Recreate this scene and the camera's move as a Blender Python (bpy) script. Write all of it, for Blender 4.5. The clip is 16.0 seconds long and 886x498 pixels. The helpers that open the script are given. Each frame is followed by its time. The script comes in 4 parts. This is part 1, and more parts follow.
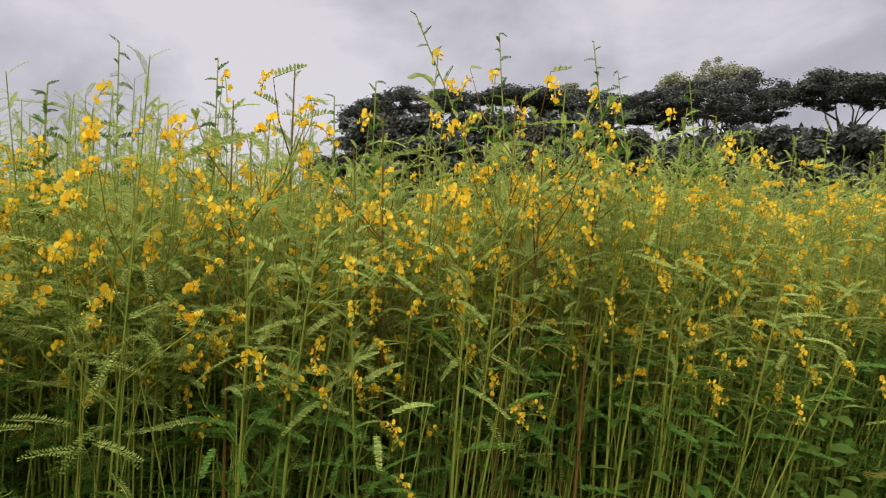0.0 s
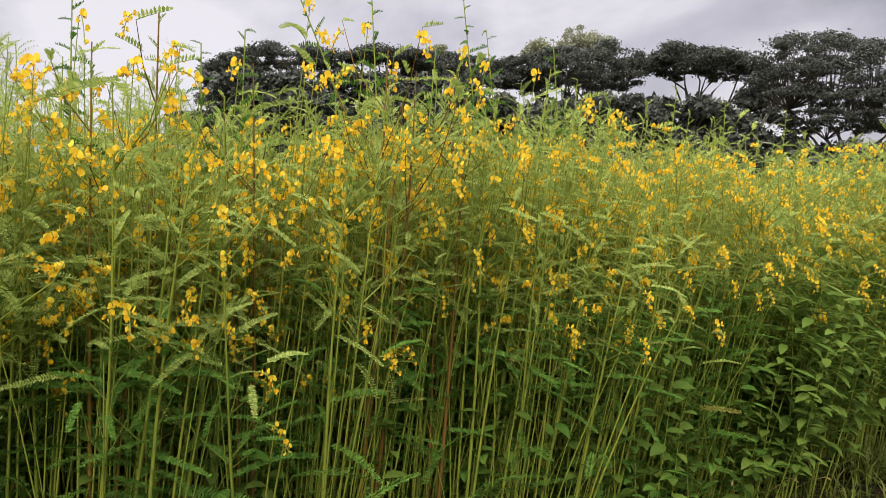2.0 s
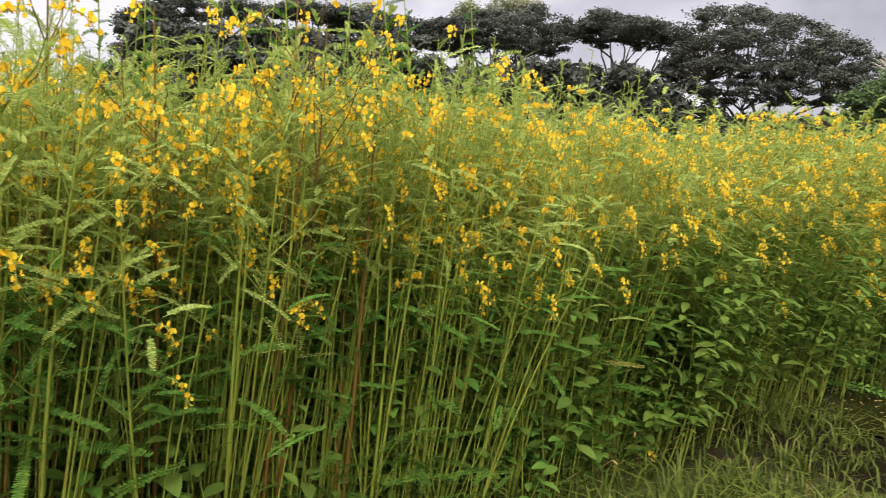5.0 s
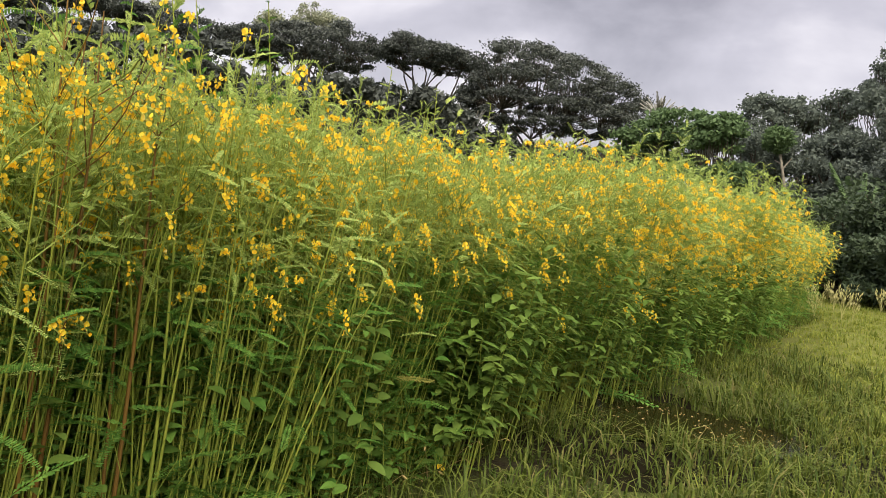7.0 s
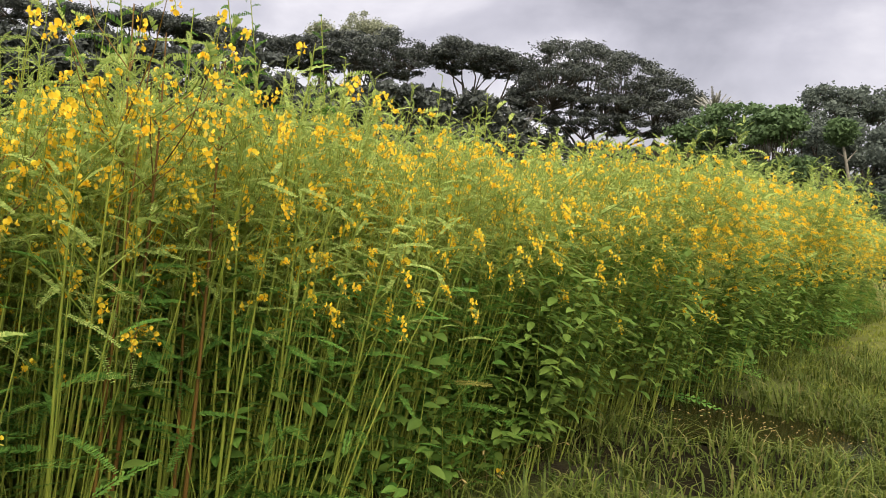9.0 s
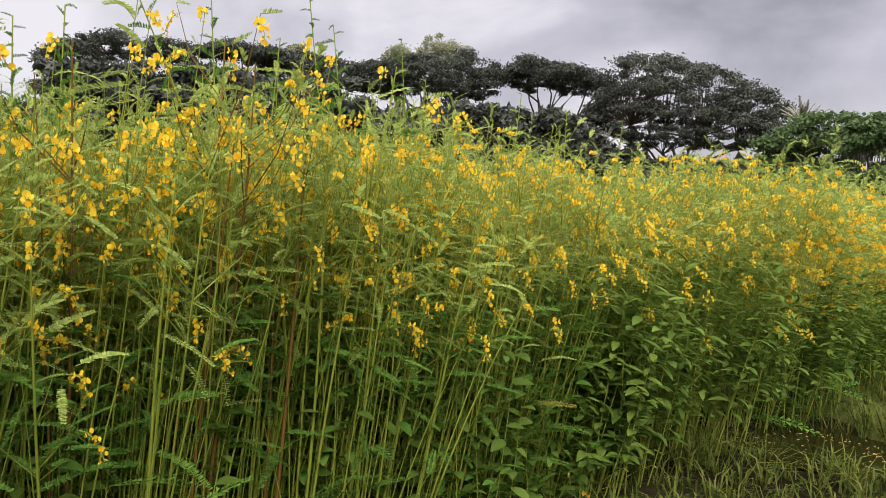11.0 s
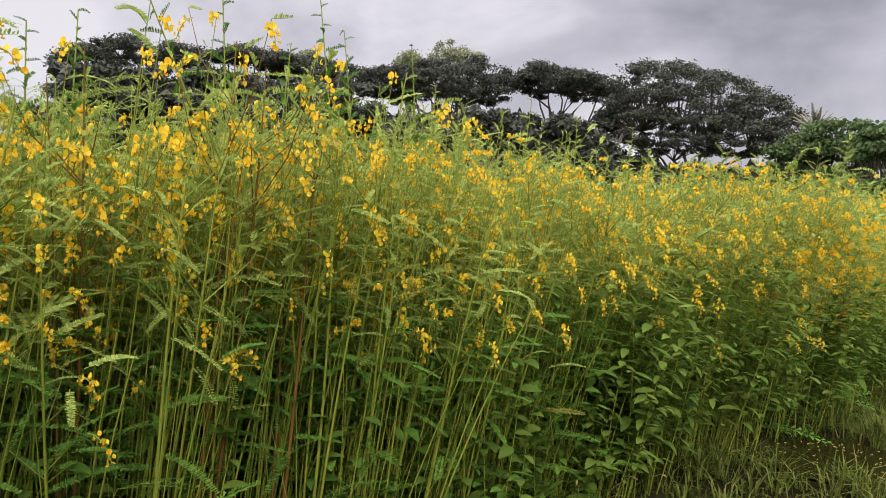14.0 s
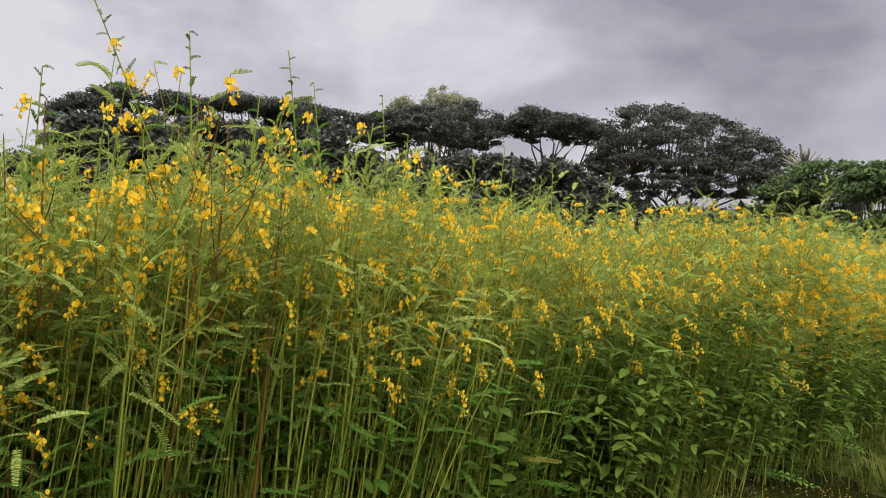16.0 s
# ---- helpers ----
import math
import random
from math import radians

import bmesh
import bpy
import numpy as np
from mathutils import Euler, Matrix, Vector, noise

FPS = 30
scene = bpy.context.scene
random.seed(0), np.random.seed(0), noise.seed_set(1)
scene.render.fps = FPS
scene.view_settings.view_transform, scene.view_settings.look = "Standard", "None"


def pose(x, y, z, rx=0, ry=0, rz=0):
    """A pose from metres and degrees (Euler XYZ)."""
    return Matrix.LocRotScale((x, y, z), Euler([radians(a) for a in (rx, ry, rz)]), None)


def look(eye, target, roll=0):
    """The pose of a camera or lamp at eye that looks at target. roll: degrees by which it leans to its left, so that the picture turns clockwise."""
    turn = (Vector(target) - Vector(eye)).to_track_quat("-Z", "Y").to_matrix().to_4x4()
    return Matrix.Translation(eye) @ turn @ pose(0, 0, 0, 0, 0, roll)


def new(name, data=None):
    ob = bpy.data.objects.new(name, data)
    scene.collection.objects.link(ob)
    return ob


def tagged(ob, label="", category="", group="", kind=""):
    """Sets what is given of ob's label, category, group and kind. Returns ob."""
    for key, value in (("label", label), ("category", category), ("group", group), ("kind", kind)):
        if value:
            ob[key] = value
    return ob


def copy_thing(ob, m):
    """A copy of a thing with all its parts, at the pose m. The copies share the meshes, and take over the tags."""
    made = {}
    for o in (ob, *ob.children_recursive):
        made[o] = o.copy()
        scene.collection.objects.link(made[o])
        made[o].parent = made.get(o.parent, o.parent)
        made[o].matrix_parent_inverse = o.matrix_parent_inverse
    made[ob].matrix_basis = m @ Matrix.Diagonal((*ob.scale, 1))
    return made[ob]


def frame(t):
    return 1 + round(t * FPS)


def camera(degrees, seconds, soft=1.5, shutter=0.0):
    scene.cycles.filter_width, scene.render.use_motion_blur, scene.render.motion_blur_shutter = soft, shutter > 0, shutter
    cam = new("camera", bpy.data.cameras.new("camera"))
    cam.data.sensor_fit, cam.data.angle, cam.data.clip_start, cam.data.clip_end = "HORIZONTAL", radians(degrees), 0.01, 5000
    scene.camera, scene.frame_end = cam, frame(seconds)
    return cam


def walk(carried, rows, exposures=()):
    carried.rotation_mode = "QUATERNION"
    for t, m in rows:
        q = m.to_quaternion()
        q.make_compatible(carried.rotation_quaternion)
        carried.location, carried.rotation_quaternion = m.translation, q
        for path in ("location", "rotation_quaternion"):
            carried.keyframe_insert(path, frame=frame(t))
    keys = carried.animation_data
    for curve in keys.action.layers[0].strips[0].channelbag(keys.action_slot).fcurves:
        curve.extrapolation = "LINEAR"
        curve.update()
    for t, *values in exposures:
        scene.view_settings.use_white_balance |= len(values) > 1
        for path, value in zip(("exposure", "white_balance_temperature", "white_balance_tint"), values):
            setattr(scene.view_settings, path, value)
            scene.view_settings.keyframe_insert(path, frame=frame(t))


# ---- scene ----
cam = camera(61.1, 16.0, soft=0.6, shutter=0.25)
PATH = [
    (0, (0.048, 0.089, 1.505), (0.032, 2.089, 1.521), 0.4),
    (0.5, (0.034, 0.069, 1.518), (0.151, 2.066, 1.522), 0.5),
    (1, (0.027, 0.048, 1.511), (0.241, 2.036, 1.524), 0.6),
    (1.5, (0.034, 0.054, 1.503), (0.327, 2.032, 1.494), 0.8),
    (2, (0.033, 0.041, 1.477), (0.364, 2.012, 1.393), 0.5),
    (2.5, (0.024, 0.025, 1.451), (0.364, 1.992, 1.325), 0.9),
    (3, (0.023, 0.012, 1.445), (0.313, 1.985, 1.284), 1.1),
    (3.2, (0.027, 0.009, 1.444), (0.321, 1.981, 1.285), 1.1),
    (5.3, (0.096, 0.026, 1.46), (0.745, 1.91, 1.281), 1.8),
    (5.5, (0.104, 0.027, 1.464), (0.873, 1.866, 1.302), 1.9),
    (6, (0.114, 0.045, 1.454), (1.022, 1.822, 1.327), 4.9),
    (6.5, (0.116, 0.05, 1.451), (1.108, 1.782, 1.334), 5.8),
    (7, (0.122, 0.056, 1.448), (1.13, 1.78, 1.336), 4.0),
    (7.5, (0.129, 0.061, 1.445), (1.136, 1.785, 1.33), 3.5),
    (8, (0.128, 0.064, 1.452), (1.136, 1.787, 1.337), 2.5),
    (8.5, (0.113, 0.047, 1.448), (1.063, 1.803, 1.329), 2.6),
    (9, (0.107, 0.043, 1.454), (0.99, 1.834, 1.344), 2.5),
    (9.5, (0.102, 0.041, 1.456), (0.906, 1.868, 1.348), 1.7),
    (10, (0.093, 0.042, 1.46), (0.844, 1.893, 1.371), 1.3),
    (10.2, (0.088, 0.042, 1.46), (0.824, 1.9, 1.386), 1.3),
    (12.3, (0.102, 0.072, 1.444), (0.765, 1.958, 1.376), 1.8),
    (12.5, (0.096, 0.051, 1.446), (0.762, 1.935, 1.377), 2.0),
    (13, (0.093, 0.046, 1.449), (0.76, 1.93, 1.381), 1.8),
    (13.5, (0.095, 0.05, 1.45), (0.763, 1.934, 1.384), 1.6),
    (14, (0.097, 0.054, 1.455), (0.765, 1.938, 1.402), 1.9),
    (14.5, (0.092, 0.054, 1.462), (0.759, 1.94, 1.448), 1.9),
    (15, (0.102, 0.049, 1.464), (0.769, 1.935, 1.471), 1.9),
    (15.5, (0.14, 0.028, 1.469), (0.806, 1.914, 1.499), 1.0),
    (16, (0.192, 0.017, 1.476), (0.869, 1.898, 1.539), 1.3),
]
walk(cam, [(t, look(eye, target, roll)) for t, eye, target, roll in PATH],
     exposures=[(0, -0.1), (1.5, 0.02), (2, 0.17), (2.5, 0.31), (3, 0.46), (5.5, 0.36), (6.5, 0.34), (8, 0.41), (9.5, 0.3), (10, 0.24), (12.5, 0.18), (14.5, 0.08), (16, -0.05)])

# ---- world and sun: a broken overcast, brighter low in the west, darker cloud to the east ----
world = bpy.data.worlds.new("overcast_sky")
scene.world = world
world.use_nodes = True
wt = world.node_tree
wt.nodes.clear()


def wn(kind, **kw):
    n = wt.nodes.new(kind)
    for k, val in kw.items():
        n.inputs[k].default_value = val
    return n


SUN_EL, SUN_AZ = 52.0, 198.0
w_out, w_bg = wn("ShaderNodeOutputWorld"), wn("ShaderNodeBackground", Strength=1.14)
w_sky = wn("ShaderNodeTexSky")
w_sky.sky_type, w_sky.sun_disc = "NISHITA", False
w_sky.sun_elevation, w_sky.sun_rotation = radians(SUN_EL), radians(SUN_AZ)
w_scale = wt.nodes.new("ShaderNodeVectorMath")
w_scale.operation = "SCALE"
w_scale.inputs["Scale"].default_value = 0.07
w_co, w_map = wn("ShaderNodeTexCoord"), wn("ShaderNodeMapping")
w_map.inputs["Scale"].default_value = (1.6, 1.6, 2.9)
w_map.inputs["Location"].default_value = (0.35, 0.2, 0.1)
w_n1 = wn("ShaderNodeTexNoise", Scale=2.0, Detail=6.0, Roughness=0.52, Distortion=0.25)
w_ramp = wn("ShaderNodeValToRGB")
w_ramp.color_ramp.elements[0].position, w_ramp.color_ramp.elements[0].color = 0.30, (0.30, 0.286, 0.326, 1)
w_ramp.color_ramp.elements[1].position, w_ramp.color_ramp.elements[1].color = 0.68, (0.74, 0.705, 0.745, 1)
w_mid = w_ramp.color_ramp.elements.new(0.5)
w_mid.color = (0.49, 0.468, 0.522, 1)
w_sep = wn("ShaderNodeSeparateXYZ")
w_grad = wn("ShaderNodeMapRange")
w_grad.inputs["From Min"].default_value, w_grad.inputs["From Max"].default_value = -0.35, 0.85
w_grad.inputs["To Min"].default_value, w_grad.inputs["To Max"].default_value = 0.125, -0.06
w_add = wt.nodes.new("ShaderNodeMath")
w_mix = wt.nodes.new("ShaderNodeMix")
w_mix.data_type = "RGBA"
w_mix.inputs["Factor"].default_value = 0.86
lk = wt.links.new
lk(w_co.outputs["Generated"], w_map.inputs["Vector"])
lk(w_map.outputs["Vector"], w_n1.inputs["Vector"])
lk(w_co.outputs["Generated"], w_sep.inputs[0])
lk(w_sep.outputs["X"], w_grad.inputs["Value"])
lk(w_n1.outputs["Fac"], w_add.inputs[0])
lk(w_grad.outputs["Result"], w_add.inputs[1])
lk(w_add.outputs[0], w_ramp.inputs["Fac"])
lk(w_sky.outputs["Color"], w_scale.inputs[0])
lk(w_scale.outputs["Vector"], w_mix.inputs["A"])
lk(w_ramp.outputs["Color"], w_mix.inputs["B"])
# an overcast sky is about twice as bright overhead as it is low down
w_zen = wn("ShaderNodeMapRange")
w_zen.interpolation_type = "SMOOTHSTEP"
w_zen.inputs["From Min"].default_value, w_zen.inputs["From Max"].default_value = 0.3, 1.0
w_zen.inputs["To Min"].default_value, w_zen.inputs["To Max"].default_value = 1.0, 2.3
w_lift = wt.nodes.new("ShaderNodeVectorMath")
w_lift.operation = "SCALE"
lk(w_sep.outputs["Z"], w_zen.inputs["Value"])
lk(w_mix.outputs["Result"], w_lift.inputs[0])
lk(w_zen.outputs["Result"], w_lift.inputs["Scale"])
lk(w_lift.outputs["Vector"], w_bg.inputs["Color"])
lk(w_bg.outputs["Background"], w_out.inputs["Surface"])

sun = new("sun", bpy.data.lights.new("sun", "SUN"))
sun.data.energy, sun.data.angle, sun.data.color = 4.5, radians(60), (1.0, 0.92, 0.74)
sun.matrix_world = Matrix.Rotation(radians(-SUN_AZ), 4, "Z") @ pose(0, 0, 30, -(90 - SUN_EL), 0, 0)


# ---- materials ----
def mat(name, dark, light, rough=0.6, trans=0.0, spec=0.3, by="island", scale=30.0, bump=0.0, third=None, third_at=0.94):
    """A procedural surface: two tones mixed by each piece's own chance and by a fine grain; trans lets light through."""
    m = bpy.data.materials.new(name)
    m.use_nodes = True
    t = m.node_tree
    t.nodes.clear()
    out = t.nodes.new("ShaderNodeOutputMaterial")
    ramp = t.nodes.new("ShaderNodeValToRGB")
    ramp.color_ramp.elements[0].color, ramp.color_ramp.elements[1].color = (*dark, 1), (*light, 1)
    if third:
        e = ramp.color_ramp.elements.new(third_at)
        e.color = (*light, 1)
        ramp.color_ramp.elements[2].color = (*third, 1)
    geo, info = t.nodes.new("ShaderNodeNewGeometry"), t.nodes.new("ShaderNodeObjectInfo")
    noi, co = t.nodes.new("ShaderNodeTexNoise"), t.nodes.new("ShaderNodeTexCoord")
    noi.inputs["Scale"].default_value, noi.inputs["Detail"].default_value = scale, 4.0
    t.links.new(co.outputs["Object"], noi.inputs["Vector"])
    a = t.nodes.new("ShaderNodeMath")
    a.operation = "MULTIPLY_ADD"
    a.inputs[1].default_value = 0.7 if by != "grain" else 0.0
    t.links.new(geo.outputs["Random Per Island"] if by == "island" else info.outputs["Random"], a.inputs[0])
    b = t.nodes.new("ShaderNodeMath")
    b.operation = "MULTIPLY_ADD"
    b.inputs[1].default_value, b.inputs[2].default_value = (0.6, -0.15) if by != "grain" else (1.8, -0.4)
    t.links.new(noi.outputs["Fac"], b.inputs[0])
    t.links.new(b.outputs[0], a.inputs[2])
    t.links.new(a.outputs[0], ramp.inputs["Fac"])
    p = t.nodes.new("ShaderNodeBsdfPrincipled")
    p.inputs["Roughness"].default_value, p.inputs["Specular IOR Level"].default_value = rough, spec
    t.links.new(ramp.outputs["Color"], p.inputs["Base Color"])
    if bump:
        bu = t.nodes.new("ShaderNodeBump")
        bu.inputs["Strength"].default_value, bu.inputs["Distance"].default_value = bump, 0.01
        t.links.new(noi.outputs["Fac"], bu.inputs["Height"])
        t.links.new(bu.outputs["Normal"], p.inputs["Normal"])
    if trans:
        tr, mx = t.nodes.new("ShaderNodeBsdfTranslucent"), t.nodes.new("ShaderNodeMixShader")
        mx.inputs[0].default_value = trans
        t.links.new(ramp.outputs["Color"], tr.inputs["Color"])
        t.links.new(p.outputs[0], mx.inputs[1])
        t.links.new(tr.outputs[0], mx.inputs[2])
        t.links.new(mx.outputs[0], out.inputs["Surface"])
    else:
        t.links.new(p.outputs[0], out.inputs["Surface"])
    return m


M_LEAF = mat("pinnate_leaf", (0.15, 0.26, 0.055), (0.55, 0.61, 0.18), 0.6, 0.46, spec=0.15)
# low leaves' deeper green, darkened further: shade under the canopy is in this colour
M_SHADE = mat("shade_toned_leaf", (0.038, 0.115, 0.018), (0.165, 0.295, 0.053), 0.6, 0.28, spec=0.12)
M_STEM = mat("green_stem", (0.115, 0.175, 0.02), (0.265, 0.285, 0.042), 0.6, scale=12, third=(0.30, 0.19, 0.045), third_at=0.86)
M_BROWN = mat("brown_stem", (0.11, 0.052, 0.01), (0.22, 0.13, 0.022), 0.6, by="object", scale=14)
M_PETAL = mat("yellow_petal", (0.93, 0.49, 0.014), (0.98, 0.76, 0.07), 0.5, 0.4, third=(0.90, 0.74, 0.40), third_at=0.86)
M_CALYX = mat("bud_and_calyx", (0.22, 0.25, 0.03), (0.50, 0.33, 0.05), 0.6, 0.2)
M_BROAD = mat("broad_leaf", (0.058, 0.115, 0.018), (0.165, 0.24, 0.045), 0.6, 0.28, spec=0.15, by="object", scale=18)
# undergrowth green, set darker so the shade between stalks is in the colour
M_LOW = mat("shade_toned_undergrowth", (0.04, 0.11, 0.016), (0.155, 0.265, 0.045), 0.6, 0.3, spec=0.15)
M_GRASS = mat("grass_blade", (0.018, 0.04, 0.007), (0.125, 0.155, 0.028), 0.6, 0.25, spec=0.12, third=(0.23, 0.175, 0.08), third_at=0.7)
M_VERGE = mat("verge_grass", (0.09, 0.14, 0.02), (0.30, 0.31, 0.06), 0.6, 0.3, spec=0.12, third=(0.42, 0.35, 0.14))
M_STRAW = mat("dry_straw", (0.34, 0.24, 0.08), (0.52, 0.40, 0.16), 0.7, by="grain")
M_WITHER = mat("withered_leaf", (0.12, 0.12, 0.025), (0.22, 0.20, 0.045), 0.7, 0.2, spec=0.1)
M_PLUME = mat("grass_plume", (0.40, 0.38, 0.14), (0.58, 0.53, 0.25), 0.7, 0.3)
# far trees' dark leaf, greyed and lightened: distance haze put into the colour
M_RAIN = mat("hazy_tree_leaf", (0.044, 0.051, 0.047), (0.098, 0.11, 0.092), 0.6, 0.12)
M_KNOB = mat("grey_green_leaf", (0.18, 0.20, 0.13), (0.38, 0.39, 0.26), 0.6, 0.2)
M_HEDGE = mat("shrub_leaf", (0.052, 0.09, 0.036), (0.135, 0.20, 0.082), 0.6, 0.28, spec=0.15)
# hedge green paled to grey with little contrast, to carry haze in the colour
M_DARK = mat("hazy_hedge_leaf", (0.10, 0.12, 0.10), (0.155, 0.18, 0.148), 0.7, 0.3, spec=0.1)
M_BUSH = mat("dark_bush_leaf", (0.035, 0.055, 0.03), (0.08, 0.11, 0.055), 0.55, 0.2)
M_BARK = mat("bark", (0.035, 0.028, 0.02), (0.10, 0.085, 0.065), 0.85, by="grain", scale=6, bump=0.6)
M_PALE = mat("pale_bark", (0.16, 0.14, 0.11), (0.32, 0.29, 0.23), 0.8, by="grain", scale=7, bump=0.4)
M_PALM = mat("palm_frond", (0.20, 0.20, 0.17), (0.34, 0.33, 0.29), 0.55, 0.15)
M_ROOF = mat("sheet_roof", (0.16, 0.16, 0.165), (0.28, 0.28, 0.285), 0.5, by="grain", scale=3)
M_WALLB = mat("timber_wall", (0.05, 0.04, 0.03), (0.12, 0.09, 0.06), 0.8, by="grain", scale=4)


def ground_material():
    m = bpy.data.materials.new("wet_soil_and_turf")
    m.use_nodes = True
    t = m.node_tree
    p = t.nodes["Principled BSDF"]
    co = t.nodes.new("ShaderNodeTexCoord")
    big, fine = t.nodes.new("ShaderNodeTexNoise"), t.nodes.new("ShaderNodeTexNoise")
    big.inputs["Scale"].default_value, big.inputs["Detail"].default_value = 0.9, 6.0
    fine.inputs["Scale"].default_value, fine.inputs["Detail"].default_value = 38.0, 6.0
    r1, r2 = t.nodes.new("ShaderNodeValToRGB"), t.nodes.new("ShaderNodeValToRGB")
    r1.color_ramp.elements[0].color, r1.color_ramp.elements[1].color = (0.008, 0.007, 0.004, 1), (0.036, 0.028, 0.014, 1)
    r2.color_ramp.elements[0].color, r2.color_ramp.elements[1].color = (0.018, 0.026, 0.007, 1), (0.09, 0.10, 0.026, 1)
    mx = t.nodes.new("ShaderNodeMix")
    mx.data_type = "RGBA"
    r3 = t.nodes.new("ShaderNodeValToRGB")
    r3.color_ramp.elements[0].position, r3.color_ramp.elements[1].position = 0.36, 0.52
    bu = t.nodes.new("ShaderNodeBump")
    bu.inputs["Strength"].default_value, bu.inputs["Distance"].default_value = 0.7, 0.02
    L = t.links.new
    L(co.outputs["Object"], big.inputs["Vector"])
    L(co.outputs["Object"], fine.inputs["Vector"])
    L(fine.outputs["Fac"], r1.inputs["Fac"])
    L(fine.outputs["Fac"], r2.inputs["Fac"])
    L(big.outputs["Fac"], r3.inputs["Fac"])
    L(r3.outputs["Color"], mx.inputs["Factor"])
    L(r1.outputs["Color"], mx.inputs["A"])
    L(r2.outputs["Color"], mx.inputs["B"])
    # the open verge is close-grown turf, the strip along the crop trodden wet soil
    sep = t.nodes.new("ShaderNodeSeparateXYZ")
    side, edge, verge = t.nodes.new("ShaderNodeMath"), t.nodes.new("ShaderNodeMapRange"), t.nodes.new("ShaderNodeMix")
    side.operation = "MULTIPLY_ADD"
    side.inputs[1].default_value = 0.72
    wob = t.nodes.new("ShaderNodeMath")
    wob.operation = "MULTIPLY_ADD"
    wob.inputs[1].default_value = -1.0
    edge.inputs["From Min"].default_value, edge.inputs["From Max"].default_value = -0.5, 2.0
    r4 = t.nodes.new("ShaderNodeValToRGB")
    r4.color_ramp.elements[0].color, r4.color_ramp.elements[1].color = (0.06, 0.085, 0.014, 1), (0.20, 0.19, 0.045, 1)
    verge.data_type = "RGBA"
    L(co.outputs["Object"], sep.inputs[0])
    L(sep.outputs["Y"], wob.inputs[0])
    L(big.outputs["Fac"], wob.inputs[2])
    L(sep.outputs["X"], side.inputs[0])
    L(wob.outputs[0], side.inputs[2])
    L(side.outputs[0], edge.inputs["Value"])
    L(edge.outputs["Result"], verge.inputs["Factor"])
    L(fine.outputs["Fac"], r4.inputs["Fac"])
    L(mx.outputs["Result"], verge.inputs["A"])
    L(r4.outputs["Color"], verge.inputs["B"])
    L(verge.outputs["Result"], p.inputs["Base Color"])
    L(fine.outputs["Fac"], bu.inputs["Height"])
    L(bu.outputs["Normal"], p.inputs["Normal"])
    p.inputs["Roughness"].default_value = 0.85
    p.inputs["Specular IOR Level"].default_value = 0.12
    return m


def water_material():
    m = bpy.data.materials.new("muddy_water")
    m.use_nodes = True
    t = m.node_tree
    p = t.nodes["Principled BSDF"]
    p.inputs["Base Color"].default_value = (0.014, 0.0125, 0.004, 1)
    p.inputs["Roughness"].default_value = 0.14
    p.inputs["Specular IOR Level"].default_value = 0.28
    n, bu = t.nodes.new("ShaderNodeTexNoise"), t.nodes.new("ShaderNodeBump")
    n.inputs["Scale"].default_value = 16.0
    bu.inputs["Strength"].default_value, bu.inputs["Distance"].default_value = 0.12, 0.01
    t.links.new(n.outputs["Fac"], bu.inputs["Height"])
    t.links.new(bu.outputs["Normal"], p.inputs["Normal"])
    return m


M_GROUND, M_WATER = ground_material(), water_material()

# ---- mesh helpers: a shape is (points, triangles, material slot of each triangle) ----
rng = np.random.default_rng(7)


def U(a, b):
    return float(rng.uniform(a, b))


def shape(v, f, s=0):
    v, f = np.asarray(v, float).reshape(-1, 3), np.asarray(f, int).reshape(-1, 3)
    return v, f, np.full(len(f), s, int) if np.isscalar(s) else np.asarray(s, int)


def join(shapes):
    n, vs, fs, ss = 0, [], [], []
    for v, f, s in shapes:
        vs.append(v)
        fs.append(f + n)
        ss.append(s)
        n += len(v)
    return np.concatenate(vs), np.concatenate(fs), np.concatenate(ss)


def moved(sh, m):
    a = np.array(m)
    return sh[0] @ a[:3, :3].T + a[:3, 3], sh[1], sh[2]


def slot(sh, s):
    return sh[0], sh[1], np.full(len(sh[1]), s, int)


def to_mesh(name, sh, mats, smooth=False):
    v, f, s = sh
    me = bpy.data.meshes.new(name)
    me.vertices.add(len(v))
    me.vertices.foreach_set("co", v.astype(np.float32).ravel())
    me.loops.add(len(f) * 3)
    me.loops.foreach_set("vertex_index", f.astype(np.int32).ravel())
    me.polygons.add(len(f))
    me.polygons.foreach_set("loop_start", np.arange(0, len(f) * 3, 3, dtype=np.int32))
    for m in mats:
        me.materials.append(m)
    me.polygons.foreach_set("material_index", s.astype(np.int32))
    me.polygons.foreach_set("use_smooth", np.full(len(f), smooth))
    me.update(calc_edges=True)
    return me


def part(name, me, parent, m=None, label=""):
    ob = new(name, me)
    ob.parent = parent
    if m is not None:
        ob.matrix_basis = m
    return tagged(ob, label) if label else ob


